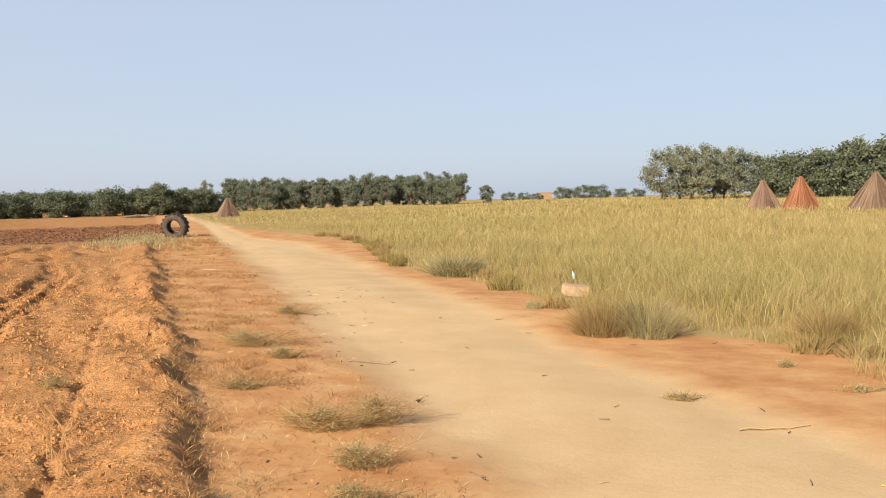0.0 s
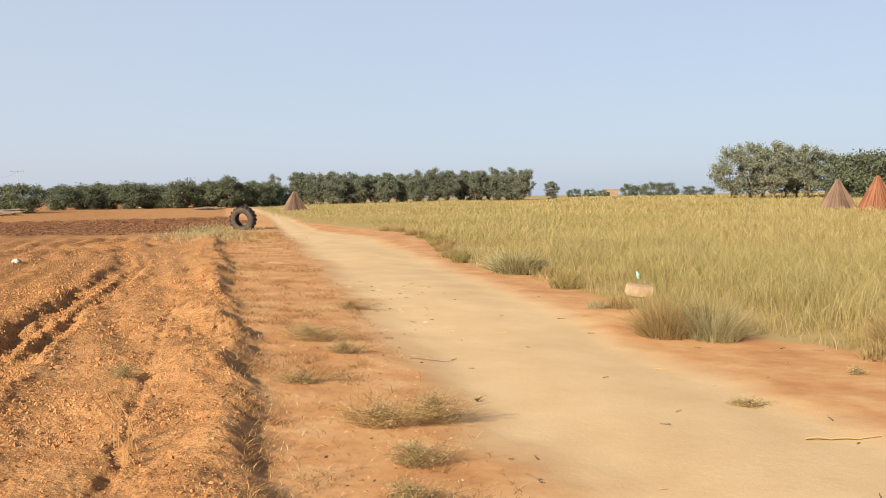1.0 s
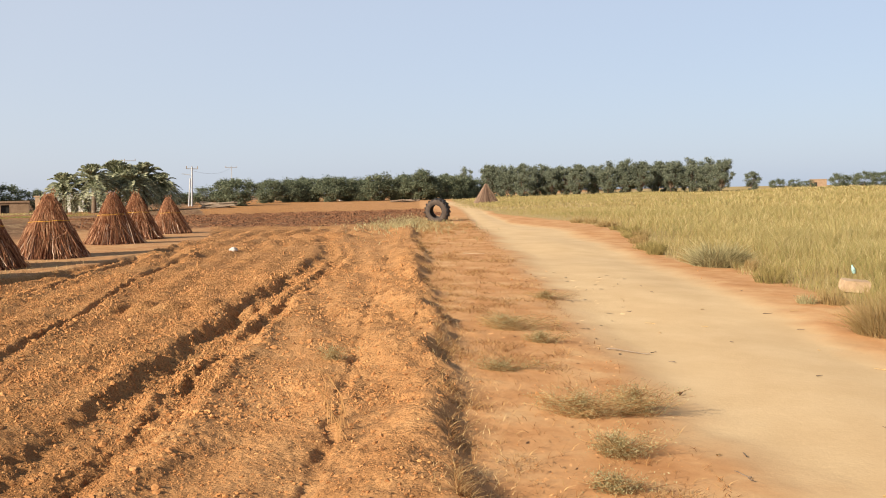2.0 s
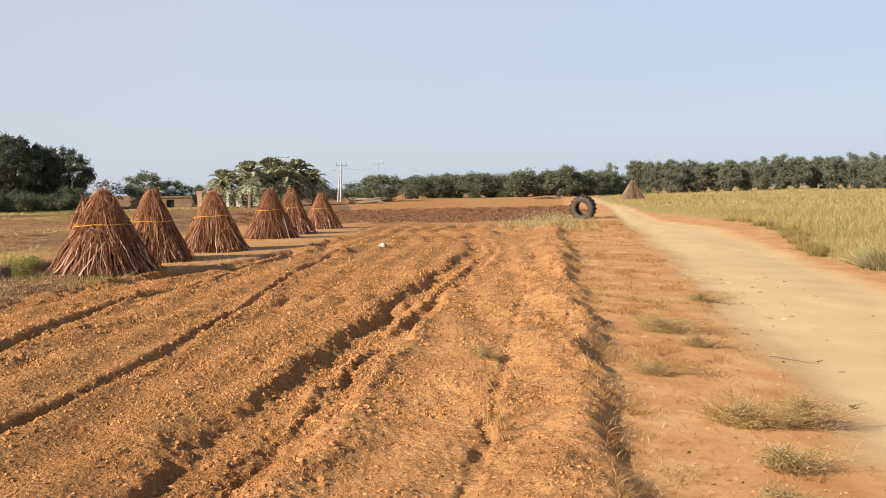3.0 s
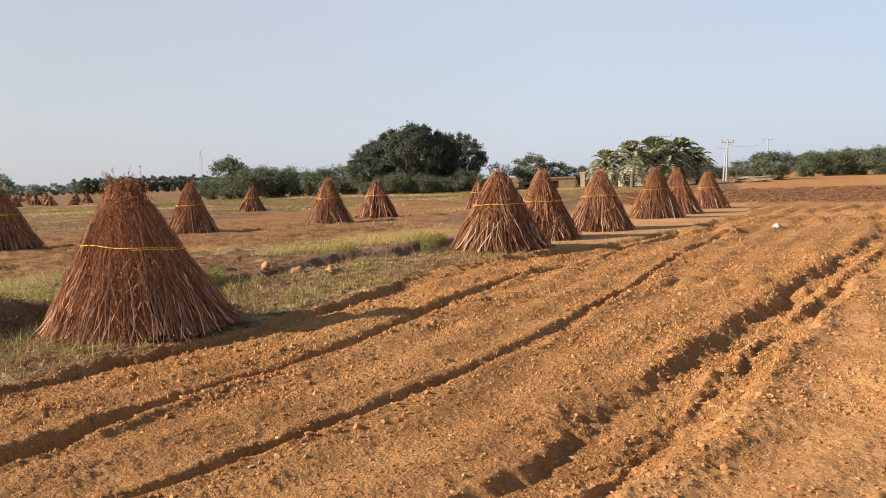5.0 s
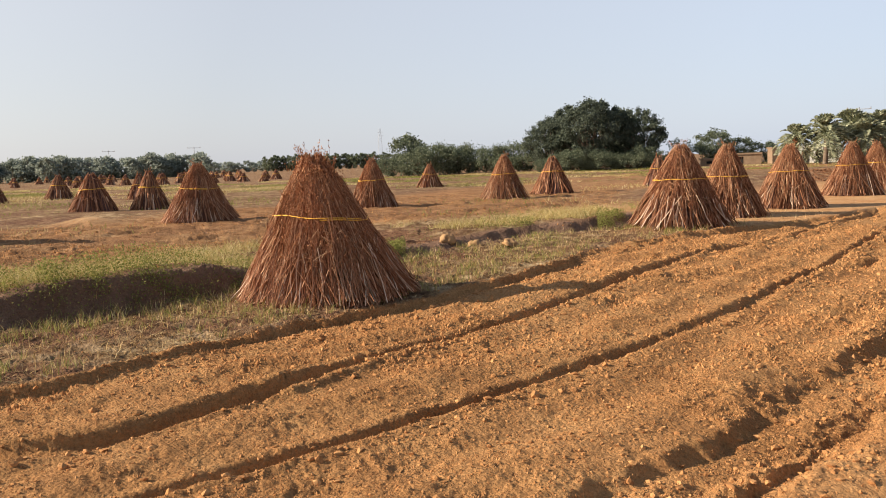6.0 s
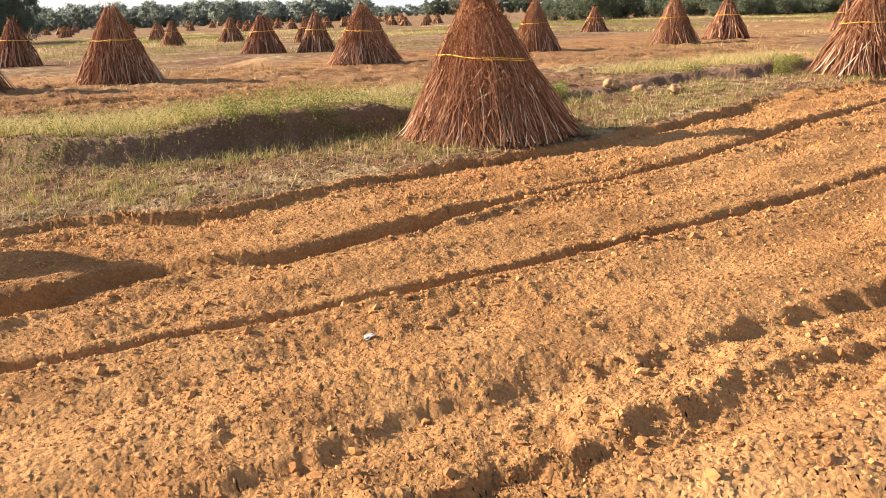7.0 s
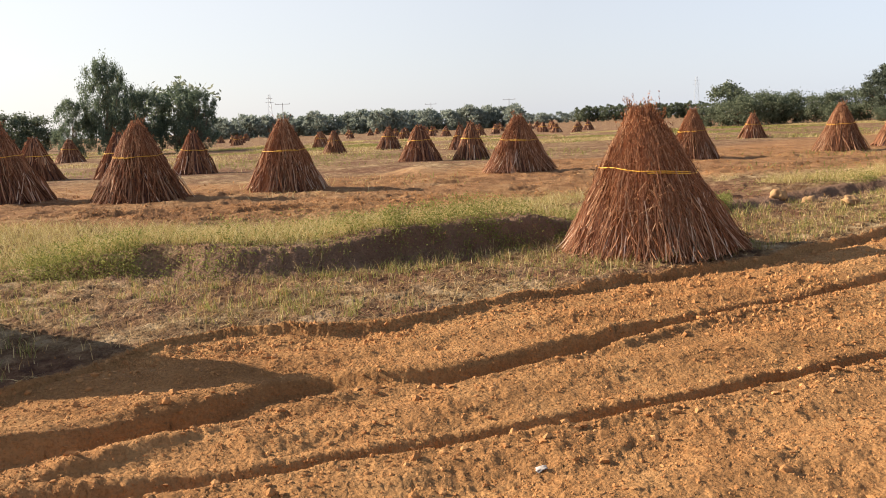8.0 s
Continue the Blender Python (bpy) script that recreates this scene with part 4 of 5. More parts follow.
for k in range(7):
    tree(BUSH[k % 2], -34.4 + 0.8 * k, 150, rng.uniform(0.8, 1.3), "low green bush by the power line", name="bush")
# the dark clump to the west
for az, dist, s, sq in [(-99.4, 84, 0.96, 0.42), (-98.4, 86, 0.74, 0.5), (-97.0, 86, 0.66, 0.62), (-95.3, 86, 0.68, 0.62), (-94.3, 84, 0.62, 0.6), (-101.3, 84, 0.56, 0.6)]:
    tree(TANGLE[rng.integers(2)], az, dist, s, "tall tangled dark tree in a clump", squash=sq)
tree(AIRY[0], -95.5, 90, 1.4, "thin airy tree rising behind a clump")
for az in (-103.2, -104.6, -106.4, -108.5):
    tree(ROUND[rng.integers(3)], az, 165, 1.25, "rounded tree at the far edge")
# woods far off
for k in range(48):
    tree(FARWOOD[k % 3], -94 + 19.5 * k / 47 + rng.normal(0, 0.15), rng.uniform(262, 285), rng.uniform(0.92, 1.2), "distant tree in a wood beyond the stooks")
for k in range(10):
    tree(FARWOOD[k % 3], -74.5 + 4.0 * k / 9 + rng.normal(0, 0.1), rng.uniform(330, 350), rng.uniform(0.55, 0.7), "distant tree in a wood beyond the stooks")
for k in range(26):
    tree(POINTED[k % 2], -70.6 + 7.6 * k / 25 + rng.normal(0, 0.06), 300 + rng.uniform(-4, 4), rng.uniform(0.9, 1.08), "dense young tree in a planted row beyond the stooks")


# ---------------------------------------------------------------- palms
def palm_meshes(high, fronds, length, seed):
    global rng
    rng = np.random.default_rng(seed)
    wood = []
    limb(wood, (0, 0, -0.1), (rng.normal(0, 0.1), rng.normal(0, 0.1), high), 0.2, 0.17, 0.02)
    stems, leaflets = [], []
    for k in range(fronds):
        a, rise = rng.uniform(0, 2 * math.pi), rng.uniform(-0.7, 1.5)
        out = np.array([math.cos(a), math.sin(a), 0])
        n = 12
        f = np.linspace(0, 1, n)[:, None]
        path = np.array([0, 0, high]) + out * length * f * math.cos(rise) * 0.95 + np.array([0, 0, 1.0]) * length * (f * math.sin(rise) - 0.52 * f ** 2)
        stems.append(tubes(path[None], np.linspace(0.035, 0.008, n)[None], 3))
        side = np.cross(out, [0, 0, 1.0])
        for i in range(1, n):
            for sgn in (-1, 1):
                for off in (0.0, 0.5):
                    p = path[i] * (1 - off) + path[i - 1] * off
                    l = length * 0.17 * math.sin(math.pi * (0.12 + 0.85 * (i - off) / n)) + 0.08
                    t3 = path[i] - path[i - 1]
                    d = side * sgn * 0.8 + t3 / np.linalg.norm(t3) * 0.75 + np.array([0, 0, rng.uniform(-0.1, 0.3)])
                    d = d / np.linalg.norm(d) * l
                    w = np.cross(d, rng.normal(size=3))
                    w = w / (np.linalg.norm(w) + 1e-9) * 0.045
                    leaflets.append([p - w * 0.4, p + d * 0.5 - w, p + d, p + d * 0.5 + w])
    v = np.array(leaflets).reshape(-1, 3)
    return mesh_of("trunk", *joined(*wood), BARK, True), mesh_of("crown", *joined((v, np.arange(len(v)).reshape(-1, 4)), joined(*stems)), FROND)


PALM = [palm_meshes(2.5, 78, 2.3, s) for s in (61, 62)]
rng = np.random.default_rng(17)
for az, dist, s in [(-38.35, 104, 1.15), (-36.8, 102, 1.36), (-35.4, 107, 1.5), (-33.9, 108, 1.44), (-32.9, 108, 1.12), (-34.6, 104, 1.2)]:
    tree(PALM[rng.integers(2)], az, dist, s, "date palm with arching grey-green fronds", name="palm", group="date palms by the white house")


# ---------------------------------------------------------------- houses, poles and pylons
def box(bm, x0, y0, z0, x1, y1, z1):
    bmesh.ops.create_cube(bm, size=1.0, matrix=Matrix.Translation(((x0 + x1) / 2, (y0 + y1) / 2, (z0 + z1) / 2)) @ Matrix.Diagonal((x1 - x0, y1 - y0, z1 - z0, 1)))


def house(az, dist, wide, deep, high, openings, wall, label, turn=0.0):
    """A flat-roofed house whose front has openings (left, right, sill, head) right through the wall."""
    x, y = spot(az, dist)
    ob = thing("house", Matrix.Translation((x, y, stand(x, y) - 0.05)) @ pose(0, 0, 0, 0, 0, -az + turn), label, "house", "houses among the trees")
    t, w = 0.3, wide / 2
    last, stretches = -w, []
    for a, b, sill, head in openings:
        stretches.append((last, 0, a, high))
        if sill > 0:
            stretches.append((a, 0, b, sill))
        stretches.append((a, head, b, high))
        last = b
    for a, low, b, top in stretches + [(last, 0, w, high)]:
        bm = bmesh.new()
        box(bm, a, -deep / 2, low, b, -deep / 2 + t, top)
        part("front_wall", bm_mesh("front_wall", bm, wall), ob)
    for name, ends in (("side_wall", (-w, -w + t)), ("side_wall", (w - t, w))):
        bm = bmesh.new()
        box(bm, ends[0], -deep / 2 + t + 0.003, 0, ends[1], deep / 2 - t - 0.003, high - 0.003)
        part(name, bm_mesh(name, bm, wall), ob)
    bm = bmesh.new()
    box(bm, -w, deep / 2 - t, 0, w, deep / 2, high)
    part("back_wall", bm_mesh("back_wall", bm, wall), ob)
    bm = bmesh.new()
    box(bm, -w - 0.12, -deep / 2 - 0.12, high + 0.002, w + 0.12, deep / 2 + 0.12, high + 0.2)
    part("roof", bm_mesh("roof", bm, wall), ob)
    for a, b, sill, head in openings:
        # a near-black panel set in each opening paints the shade inside
        bm = bmesh.new()
        box(bm, a + 0.03, -deep / 2 + 0.2, sill + 0.02, b - 0.03, -deep / 2 + 0.25, head - 0.03)
        part("doorway_shade" if sill == 0 else "sill_opening_shade", bm_mesh("opening", bm, SHADE), ob, "near-black panel painting the shade in a doorway" if sill == 0 else "near-black panel painting the shade above a sill")


house(-41.15, 116, 3.4, 3.2, 1.2, [(-1.2, -0.3, 0, 0.95)], MUD, "low flat-roofed brown mud house")
house(-43.2, 118, 2.4, 2.4, 0.7, [(-0.5, 0.2, 0.2, 0.55)], MUD, "low brown mud outbuilding")
house(-37.0, 111, 4.6, 4.0, 1.9, [(-2.0, -1.2, 0, 1.5), (-0.6, 0.2, 0, 1.5), (0.8, 1.7, 0.5, 1.5)], WHITE, "whitewashed house behind date palms")
house(-38.4, 126, 4.0, 4.0, 1.7, [(-0.6, 0.3, 0, 1.4)], WHITE, "whitewashed house with a dark doorway")
house(-21.4, 170, 5.0, 4.0, 1.5, [(-1.0, 0, 0, 1.2)], WHITE, "white wall showing between trees")
house(-17.7, 172, 4.0, 4.0, 1.3, [(-0.8, 0, 0, 1.1)], WHITE, "white wall showing between trees")
house(6.85, 250, 4.0, 4.0, 2.1, [(-1.0, -0.2, 0, 1.5)], MUD, "pale house far beyond the grass")

bm = bmesh.new()
box(bm, -0.35, -0.35, 0, 0.35, 0.35, 1.75)
box(bm, -0.45, -0.45, 1.752, 0.45, 0.45, 1.9)
pillar = thing("gate_pillar", Matrix.Translation((*spot(-39.7, 114), stand(*spot(-39.7, 114)))), "brown mud gate pillar beside a house", "pillar")
part("shaft", bm_mesh("shaft", bm, MUD), pillar)


def straight(a, b, r, sides=6, r2=None):
    return tubes(np.array([[a, b]], float), np.array([[r, r if r2 is None else r2]]), sides)


def power_pole(az, dist, high, arms, label, twin=False, lamp=False):
    x, y = spot(az, dist)
    ob = thing("power_pole", Matrix.Translation((x, y, stand(x, y) - 0.1)) @ pose(0, 0, 0, 0, 2.2 if twin else 0, -az), label, "power pole", "power poles")
    part("post", mesh_of("post", *straight((0, 0, 0), (0, 0, high), 0.13, 8, 0.09), STEEL, True), ob)
    if twin:
        part("post", mesh_of("post", *straight((-0.4, 0.2, 0), (-0.22, 0.2, high * 0.72), 0.1, 8), STEEL, True), ob)
    for h, w in arms:
        arm = part("crossarm", mesh_of("crossarm", *straight((-w, 0, h), (w, 0, h), 0.06, 4), STEEL), ob)
        for k in (-1, 0, 1):
            part("insulator", mesh_of("insulator", *straight((k * w * 0.95, 0, h), (k * w * 0.95, 0, h + 0.35), 0.06, 6), WOOD), arm)
    if lamp:
        part("lamp_arm", mesh_of("lamp_arm", *straight((0, 0, high * 0.8), (-1.3, 0, high * 0.83), 0.05, 5), STEEL), ob)
    return ob


power_pole(-31.2, 125, 5.3, [(5.1, 0.75)], "pale steel power pole with a crossarm", True, True)
power_pole(-28.8, 230, 8.6, [(8.4, 1.4)], "far steel power pole with a crossarm")
power_pole(-89.0, 250, 9.2, [(9.0, 2.0)], "wooden power pole with a crossarm")
power_pole(-79.8, 300, 8.8, [(8.6, 1.8)], "far power pole over a wood")
power_pole(-74.9, 300, 9.0, [(8.8, 2.0)], "far power pole over a wood")
power_pole(-35.0, 170, 8.0, [(7.9, 1.9)], "power pole rising behind date palms")
wire_from, wire_to = Vector((*spot(-31.2, 125), 5.1)), Vector((*spot(-28.8, 230), 8.6))
wire = np.array([[wire_from.lerp(wire_to, k / 14) - Vector((0, 0, 4 * 0.9 * k / 14 * (1 - k / 14))) for k in range(15)]])
tagged(new("overhead_wire", mesh_of("overhead_wire", *tubes(wire, np.full((1, 15), 0.018)), STEEL)), "thin overhead wire slung between two poles", "wire")


def pylon(az, dist, high, label):
    x, y = spot(az, dist)
    ob = thing("pylon", Matrix.Translation((x, y, stand(x, y))) @ pose(0, 0, 0, 0, 0, -az), label, "pylon", "pylons of the power line")
    w = high * 0.085
    corners = [(sx, sy) for sx, sy in ((-1, -1), (1, -1), (1, 1), (-1, 1))]
    for sx, sy in corners:
        part("leg", mesh_of("leg", *straight((sx * w, sy * w, 0), (sx * w * 0.25, sy * w * 0.25, high), 0.11, 4), STEEL), ob)
    for k in range(8):
        h0, h1 = high * k / 8, high * (k + 1) / 8
        f0, f1 = w * (1 - 0.75 * k / 8), w * (1 - 0.75 * (k + 1) / 8)
        for n in range(4):
            (ax, ay), (bx, by) = corners[n], corners[(n + 1) % 4]
            part("brace", mesh_of("brace", *straight((ax * f0, ay * f0, h0), (bx * f1, by * f1, h1), 0.05, 3), STEEL), ob)
    for h, l in ((0.8, 0.2), (0.9, 0.16)):
        part("crossarm", mesh_of("crossarm", *straight((-high * l * 0.5, 0, high * h), (high * l * 0.5, 0, high * h), 0.1, 4), STEEL), ob)


pylon(-89.75, 520, 22.0, "grey lattice pylon far off")
pylon(-63.5, 900, 36.0, "very faint lattice pylon far off")

# ---------------------------------------------------------------- the tractor tyre
def tyre(x, y, outer, wide):
    ob = thing("tractor_tyre", Matrix.Translation((x, y, stand(x, y) + outer - 0.09)) @ pose(0, 0, 0, 97, 0, -8), "worn black tractor tyre standing upright at the track's edge", "tyre")
    prof = [(0.52, -0.36), (0.56, -0.46), (0.72, -0.5), (0.86, -0.47), (0.93, -0.40), (0.95, 0.0), (0.93, 0.40), (0.86, 0.47), (0.72, 0.5), (0.56, 0.46), (0.52, 0.36), (0.60, 0.3), (0.86, 0.3), (0.88, 0), (0.86, -0.3), (0.60, -0.3)]
    n, k = 48, len(prof)
    t = np.arange(n) * 2 * math.pi / n
    v = np.concatenate([np.stack([np.cos(t) * r * outer, np.sin(t) * r * outer, np.full(n, z * wide)], -1) for r, z in prof])
    i, j = np.meshgrid(np.arange(k), np.arange(n), indexing="ij")
    carcass = part("carcass", mesh_of("carcass", v, np.stack([i * n + j, i * n + (j + 1) % n, (i + 1) % k * n + (j + 1) % n, (i + 1) % k * n + j], -1).reshape(-1, 4), DUST_RUBBER, True), ob)
    bm = bmesh.new()
    bmesh.ops.create_cube(bm, size=1.0, matrix=Matrix.Diagonal((0.075 * outer, 0.1 * outer, wide * 0.6, 1)))
    bmesh.ops.bevel(bm, geom=bm.edges[:], offset=0.006, segments=1)
    lug = bm_mesh("lug", bm, RUBBER)
    for k in range(36):
        a, s = k * 2 * math.pi / 36, 1 if k % 2 else -1
        part("lug", lug, carcass, "", pose(0, 0, 0, 0, 0, math.degrees(a)) @ pose(0.955 * outer, 0, s * wide * 0.23, s * 40, 0, 0))
    for z in (-1, 1):
        ring = tubes(np.array([[(math.cos(a) * 0.53 * outer, math.sin(a) * 0.53 * outer, z * wide * 0.42) for a in np.linspace(0, 2 * math.pi, 33)]]), np.full((1, 33), 0.03 * outer), 6)
        part("bead", mesh_of("bead", *ring, RUBBER, True), ob)


tyre(-11.75, 41.2, 0.60, 0.46)

# ---------------------------------------------------------------- small things lying about
def stick(x, y, length, turn, thick, mat, label, rise=0.02):
    k = np.linspace(-0.5, 0.5, 7)
    path = np.stack([np.cos(radians(turn)) * k * length + rng.normal(0, 0.012, 7) * length, np.sin(radians(turn)) * k * length, np.zeros(7)], -1)
    path[:, 2] = [stand(x + px, y + py) + thick + rise * rng.uniform(0, 1) for px, py, _ in path]
    path[:, :2] += (x, y)
    return tagged(new("twig", mesh_of("twig", *tubes(path[None], thick * np.linspace(1.1, 0.5, 7)[None], 5), mat, True)), label, "twig", "twigs on the track")


rng = np.random.default_rng(23)
stick(-0.55, 9.0, 0.42, 4, 0.007, WOOD, "thin brown twig lying on the sandy track")
stick(-0.02, 7.3, 0.1, 70, 0.009, BARK, "short crooked dark twig on the track")
stick(-4.8, 20.0, 0.5, 0, 0.012, STONE, "pale straw lying on the verge")
stick(2.6, 6.6, 0.6, 12, 0.007, DRY_GRASS, "long dry straw on red earth")
stick(2.75, 5.2, 0.12, -60, 0.007, DRY_GRASS, "short dry straw on the track")
for k in range(46):
    y = rng.uniform(4.6, 15)
    x = rng.uniform(float(along(ROAD_L, y)) - 0.3, float(along(CROP_EDGE, y)) - 0.2)
    stick(x, y, rng.uniform(0.03, 0.13), rng.uniform(0, 180), 0.004, BARK if k % 3 else DRY_GRASS, "tiny dark twig lying on the track" if k % 3 else "short bit of straw lying on the track", 0.01)


def crumpled(name, x, y, size, mat, label, category, lift=0.0, tall=0.7):
    bm = bmesh.new()
    bmesh.ops.create_icosphere(bm, subdivisions=3, radius=1.0)
    for v in bm.verts:
        v.co = v.co * (1 + 0.55 * noise.noise(v.co * 1.6 + Vector((x, y, 0))) + 0.35 * noise.noise(v.co * 4.0))
        v.co = Vector((v.co.x * size[0], v.co.y * size[1], v.co.z * size[2]))
    ob = new(name, bm_mesh(name, bm, mat, True))
    ob.location = (x, y, stand(x, y) + size[2] * tall + lift)
    ob.rotation_euler = (0.3, 0.2, x * 7)
    return tagged(ob, label, category)


crumpled("plastic_bag", -10.25, 18.85, (0.1, 0.08, 0.055), PLASTIC, "crumpled pale plastic bag on ploughed earth", "bag")
crumpled("paper_scrap", -3.68, 0.84, (0.022, 0.026, 0.008), PLASTIC, "small crumpled white paper scrap on clods", "litter")
crumpled("teal_rag", 2.45, 15.3, (0.035, 0.03, 0.06), TEAL, "pale teal plastic scrap caught in dry grass", "litter", 0.28)
crumpled("earth_lump", -12.05, 7.0, (0.11, 0.1, 0.1), EARTH, "large lump of dry earth on the bank", "clod", 0, 0.35)
crumpled("earth_lump", -11.75, 7.3, (0.12, 0.1, 0.08), EARTH, "large lump of dry earth on the bank", "clod", 0, 0.35)
crumpled("earth_lump", -11.4, 7.75, (0.15, 0.11, 0.07), EARTH, "large lump of dry earth on the bank", "clod", 0, 0.35)
bm = bmesh.new()
box(bm, -0.2, -0.1, 0, 0.2, 0.1, 0.17)
bmesh.ops.bevel(bm, geom=bm.edges[:], offset=0.02, segments=2)
bmesh.ops.subdivide_edges(bm, edges=bm.edges[:], cuts=2)
for v in bm.verts:
    v.co += Vector((noise.noise(v.co * 9), noise.noise(v.co * 9 + Vector((5, 0, 0))), noise.noise(v.co * 9 + Vector((0, 5, 0))))) * 0.012
block = new("stone_block", bm_mesh("stone_block", bm, STONE))
block.matrix_basis = Matrix.Translation((2.4, 14.9, stand(2.4, 14.9) + 0.03)) @ pose(0, 0, 0, 8, 6, 12)
tagged(block, "pale weathered stone block at the grass's edge", "block")

# a heap of poles by the power line
heap = thing("pole_heap", Matrix.Translation((*spot(-29.6, 108), stand(*spot(-29.6, 108)))) @ pose(0, 0, 0, 0, 0, 29.6), "low heap of grey poles at the field's end", "wood pile")
for k in range(26):
    lay, a = k // 7, rng.normal(0, 6)
    part("pole", mesh_of("pole", *straight((-1.7, 0, 0), (1.7, 0, 0.1), 0.07, 6, 0.04), WOOD, True), heap, "", pose(rng.uniform(-0.6, 0.6), -0.8 + 0.24 * (k % 7) + 0.1 * lay, 0.1 + 0.15 * lay, 0, rng.normal(0, 5), a * 2))
for k in range(14):
    x, y = spot(-18.6 + 0.08 * k + rng.normal(0, 0.1), 120 + rng.normal(0, 1.0))
    tagged(new("log", mesh_of("log", *straight((x - 0.8, y, stand(x, y) + 0.12), (x + 0.9, y + rng.normal(0, 0.4), stand(x, y) + rng.uniform(0.15, 0.4)), 0.12, 6), BARK, True)), "dark log lying under trees", "log", "logs under the trees")


# ---------------------------------------------------------------- growing things
def stuff(name, data, label, category, mat, smooth=False, tips=False):
    me = mesh_of(name, *data, mat, smooth)
    if tips:
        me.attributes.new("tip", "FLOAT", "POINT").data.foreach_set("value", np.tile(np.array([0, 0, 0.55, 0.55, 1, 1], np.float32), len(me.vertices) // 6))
    return tagged(new(name, me), label, category, kind="stuff")


def scatter(n, az0, az1, r0, r1):
    a, r = np.radians(rng.uniform(az0, az1, n)), np.sqrt(rng.uniform(r0 ** 2, r1 ** 2, n))
    return r * np.sin(a), r * np.cos(a)


def feet(x, y):
    return np.stack([x, y, ground(x, y) - 0.01], -1)


rng = np.random.default_rng(77)
pieces = {"straw": [], "green": []}
for r0, r1, per, width in [(7.5, 16, 620, 0.007), (16, 30, 330, 0.009), (30, 60, 90, 0.019), (60, 130, 16, 0.055), (130, 235, 2.6, 0.2)]:
    n = int(per * math.radians(54) / 2 * (r1 ** 2 - r0 ** 2))
    x, y = scatter(n, -22, 32, r0, r1)
    inside = x - along(CROP_EDGE, y) + 0.5 * grain(x, y, 1.4, 40) + 0.3 * grain(x, y, 0.5, 41)
    keep = inside > 0
    x, y, inside = x[keep], y[keep], inside[keep]
    tuft = grain(x, y, 0.45, 42)
    keep = rng.uniform(0, 1, len(x)) < 0.5 + 0.5 * tuft + 0.4 * step(0.5, 3, inside)
    x, y, inside = x[keep], y[keep], inside[keep]
    low = 0.1 + 0.9 * step(-8, 0.5, x + 0.12 * (40 - y))
    h = (0.24 + 0.36 * step(0.0, 3.5, inside)) * (0.8 + 0.2 * grain(x, y, 2.5, 43) + 0.24 * grain(x, y, 0.55, 44)) * rng.uniform(0.65, 1.15, len(x)) * (0.3 + 0.7 * low)
    green = rng.uniform(0, 1, len(x)) < 0.42 + 0.3 * grain(x, y, 6.0, 45)
    for key, pick in (("green", green), ("straw", ~green)):
        m = pick.sum()
        pieces[key].append(blades(feet(x[pick], y[pick]), h[pick] * (0.85 if key == "green" else 1.0), np.full(m, width) * rng.uniform(0.5, 1.2, m), 0.15 + 1.1 * rng.uniform(0, 1, m) ** 1.5))
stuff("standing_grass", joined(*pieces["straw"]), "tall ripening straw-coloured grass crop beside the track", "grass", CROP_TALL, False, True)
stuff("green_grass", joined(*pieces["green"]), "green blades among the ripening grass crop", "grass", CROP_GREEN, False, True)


def tussock(x, y, wide, high, n, mat, label, name="grass_tussock", category="grass", width=0.005, lean=0.55, fan=0.6):
    a, r = rng.uniform(0, 2 * math.pi, n), wide / 2 * np.sqrt(rng.uniform(0, 1, n)) * fan
    px, py = x + r * np.cos(a), y + r * np.sin(a)
    h = high * rng.uniform(0.4, 1.1, n) * (1 - 0.5 * (r / (wide / 2 * fan)) ** 2)
    a = a + rng.normal(0, 0.7, n)
    k = np.linspace(0, 1, 4)
    out = (wide / 2 * (1 - fan)) * rng.uniform(0.1, 1.0, n)
    base = feet(px, py)
    path = base[:, None] + np.stack([np.cos(a)[:, None] * out[:, None] * k ** 1.5, np.sin(a)[:, None] * out[:, None] * k ** 1.5, h[:, None] * (k - 0.15 * k ** 2)], -1) + rng.normal(0, 0.012, (n, 4, 3)) * k[None, :, None]
    ob = new(name, mesh_of(name, *tubes(path, width / 2 * np.array([[1, 0.9, 0.7, 0.3]]) * np.ones((n, 1))), mat))
    return tagged(ob, label, category, "tussocks along the track", "stuff")


tussock(2.15, 11.15, 1.5, 0.66, 800, CROP_TALL, "bushy tussock of dry grass at the track's edge", width=0.005, fan=0.42)
tussock(2.7, 11.05, 1.5, 0.72, 800, WEED, "bushy tussock of dry grass at the track's edge", width=0.0042, fan=0.42)
tussock(2.45, 11.5, 1.3, 0.7, 420, CROP_GREEN, "bushy tussock of dry grass at the track's edge", width=0.005, fan=0.4)
tussock(4.7, 10.6, 1.3, 0.58, 600, CROP_TALL, "leaning tussock of dry grass at the track's edge", width=0.006, fan=0.42)
tussock(0.5, 19.4, 2.0, 0.66, 1100, WEED, "dome-shaped grey-green grass bush", width=0.012, fan=0.5)
tussock(1.55, 13.3, 0.4, 0.2, 200, WEED, "small dry tuft on red earth")
for k in range(26):
    y = rng.uniform(9, 40)
    x = float(along(CROP_EDGE, y)) + rng.uniform(-0.15, 0.35)
    tussock(x, y, rng.uniform(0.3, 0.7) * (1 + y / 40), rng.uniform(0.2, 0.42), 160, CROP_TALL if k % 2 else CROP_GREEN, "small dry grass tuft at the crop's edge", width=0.006 + 0.0003 * y)


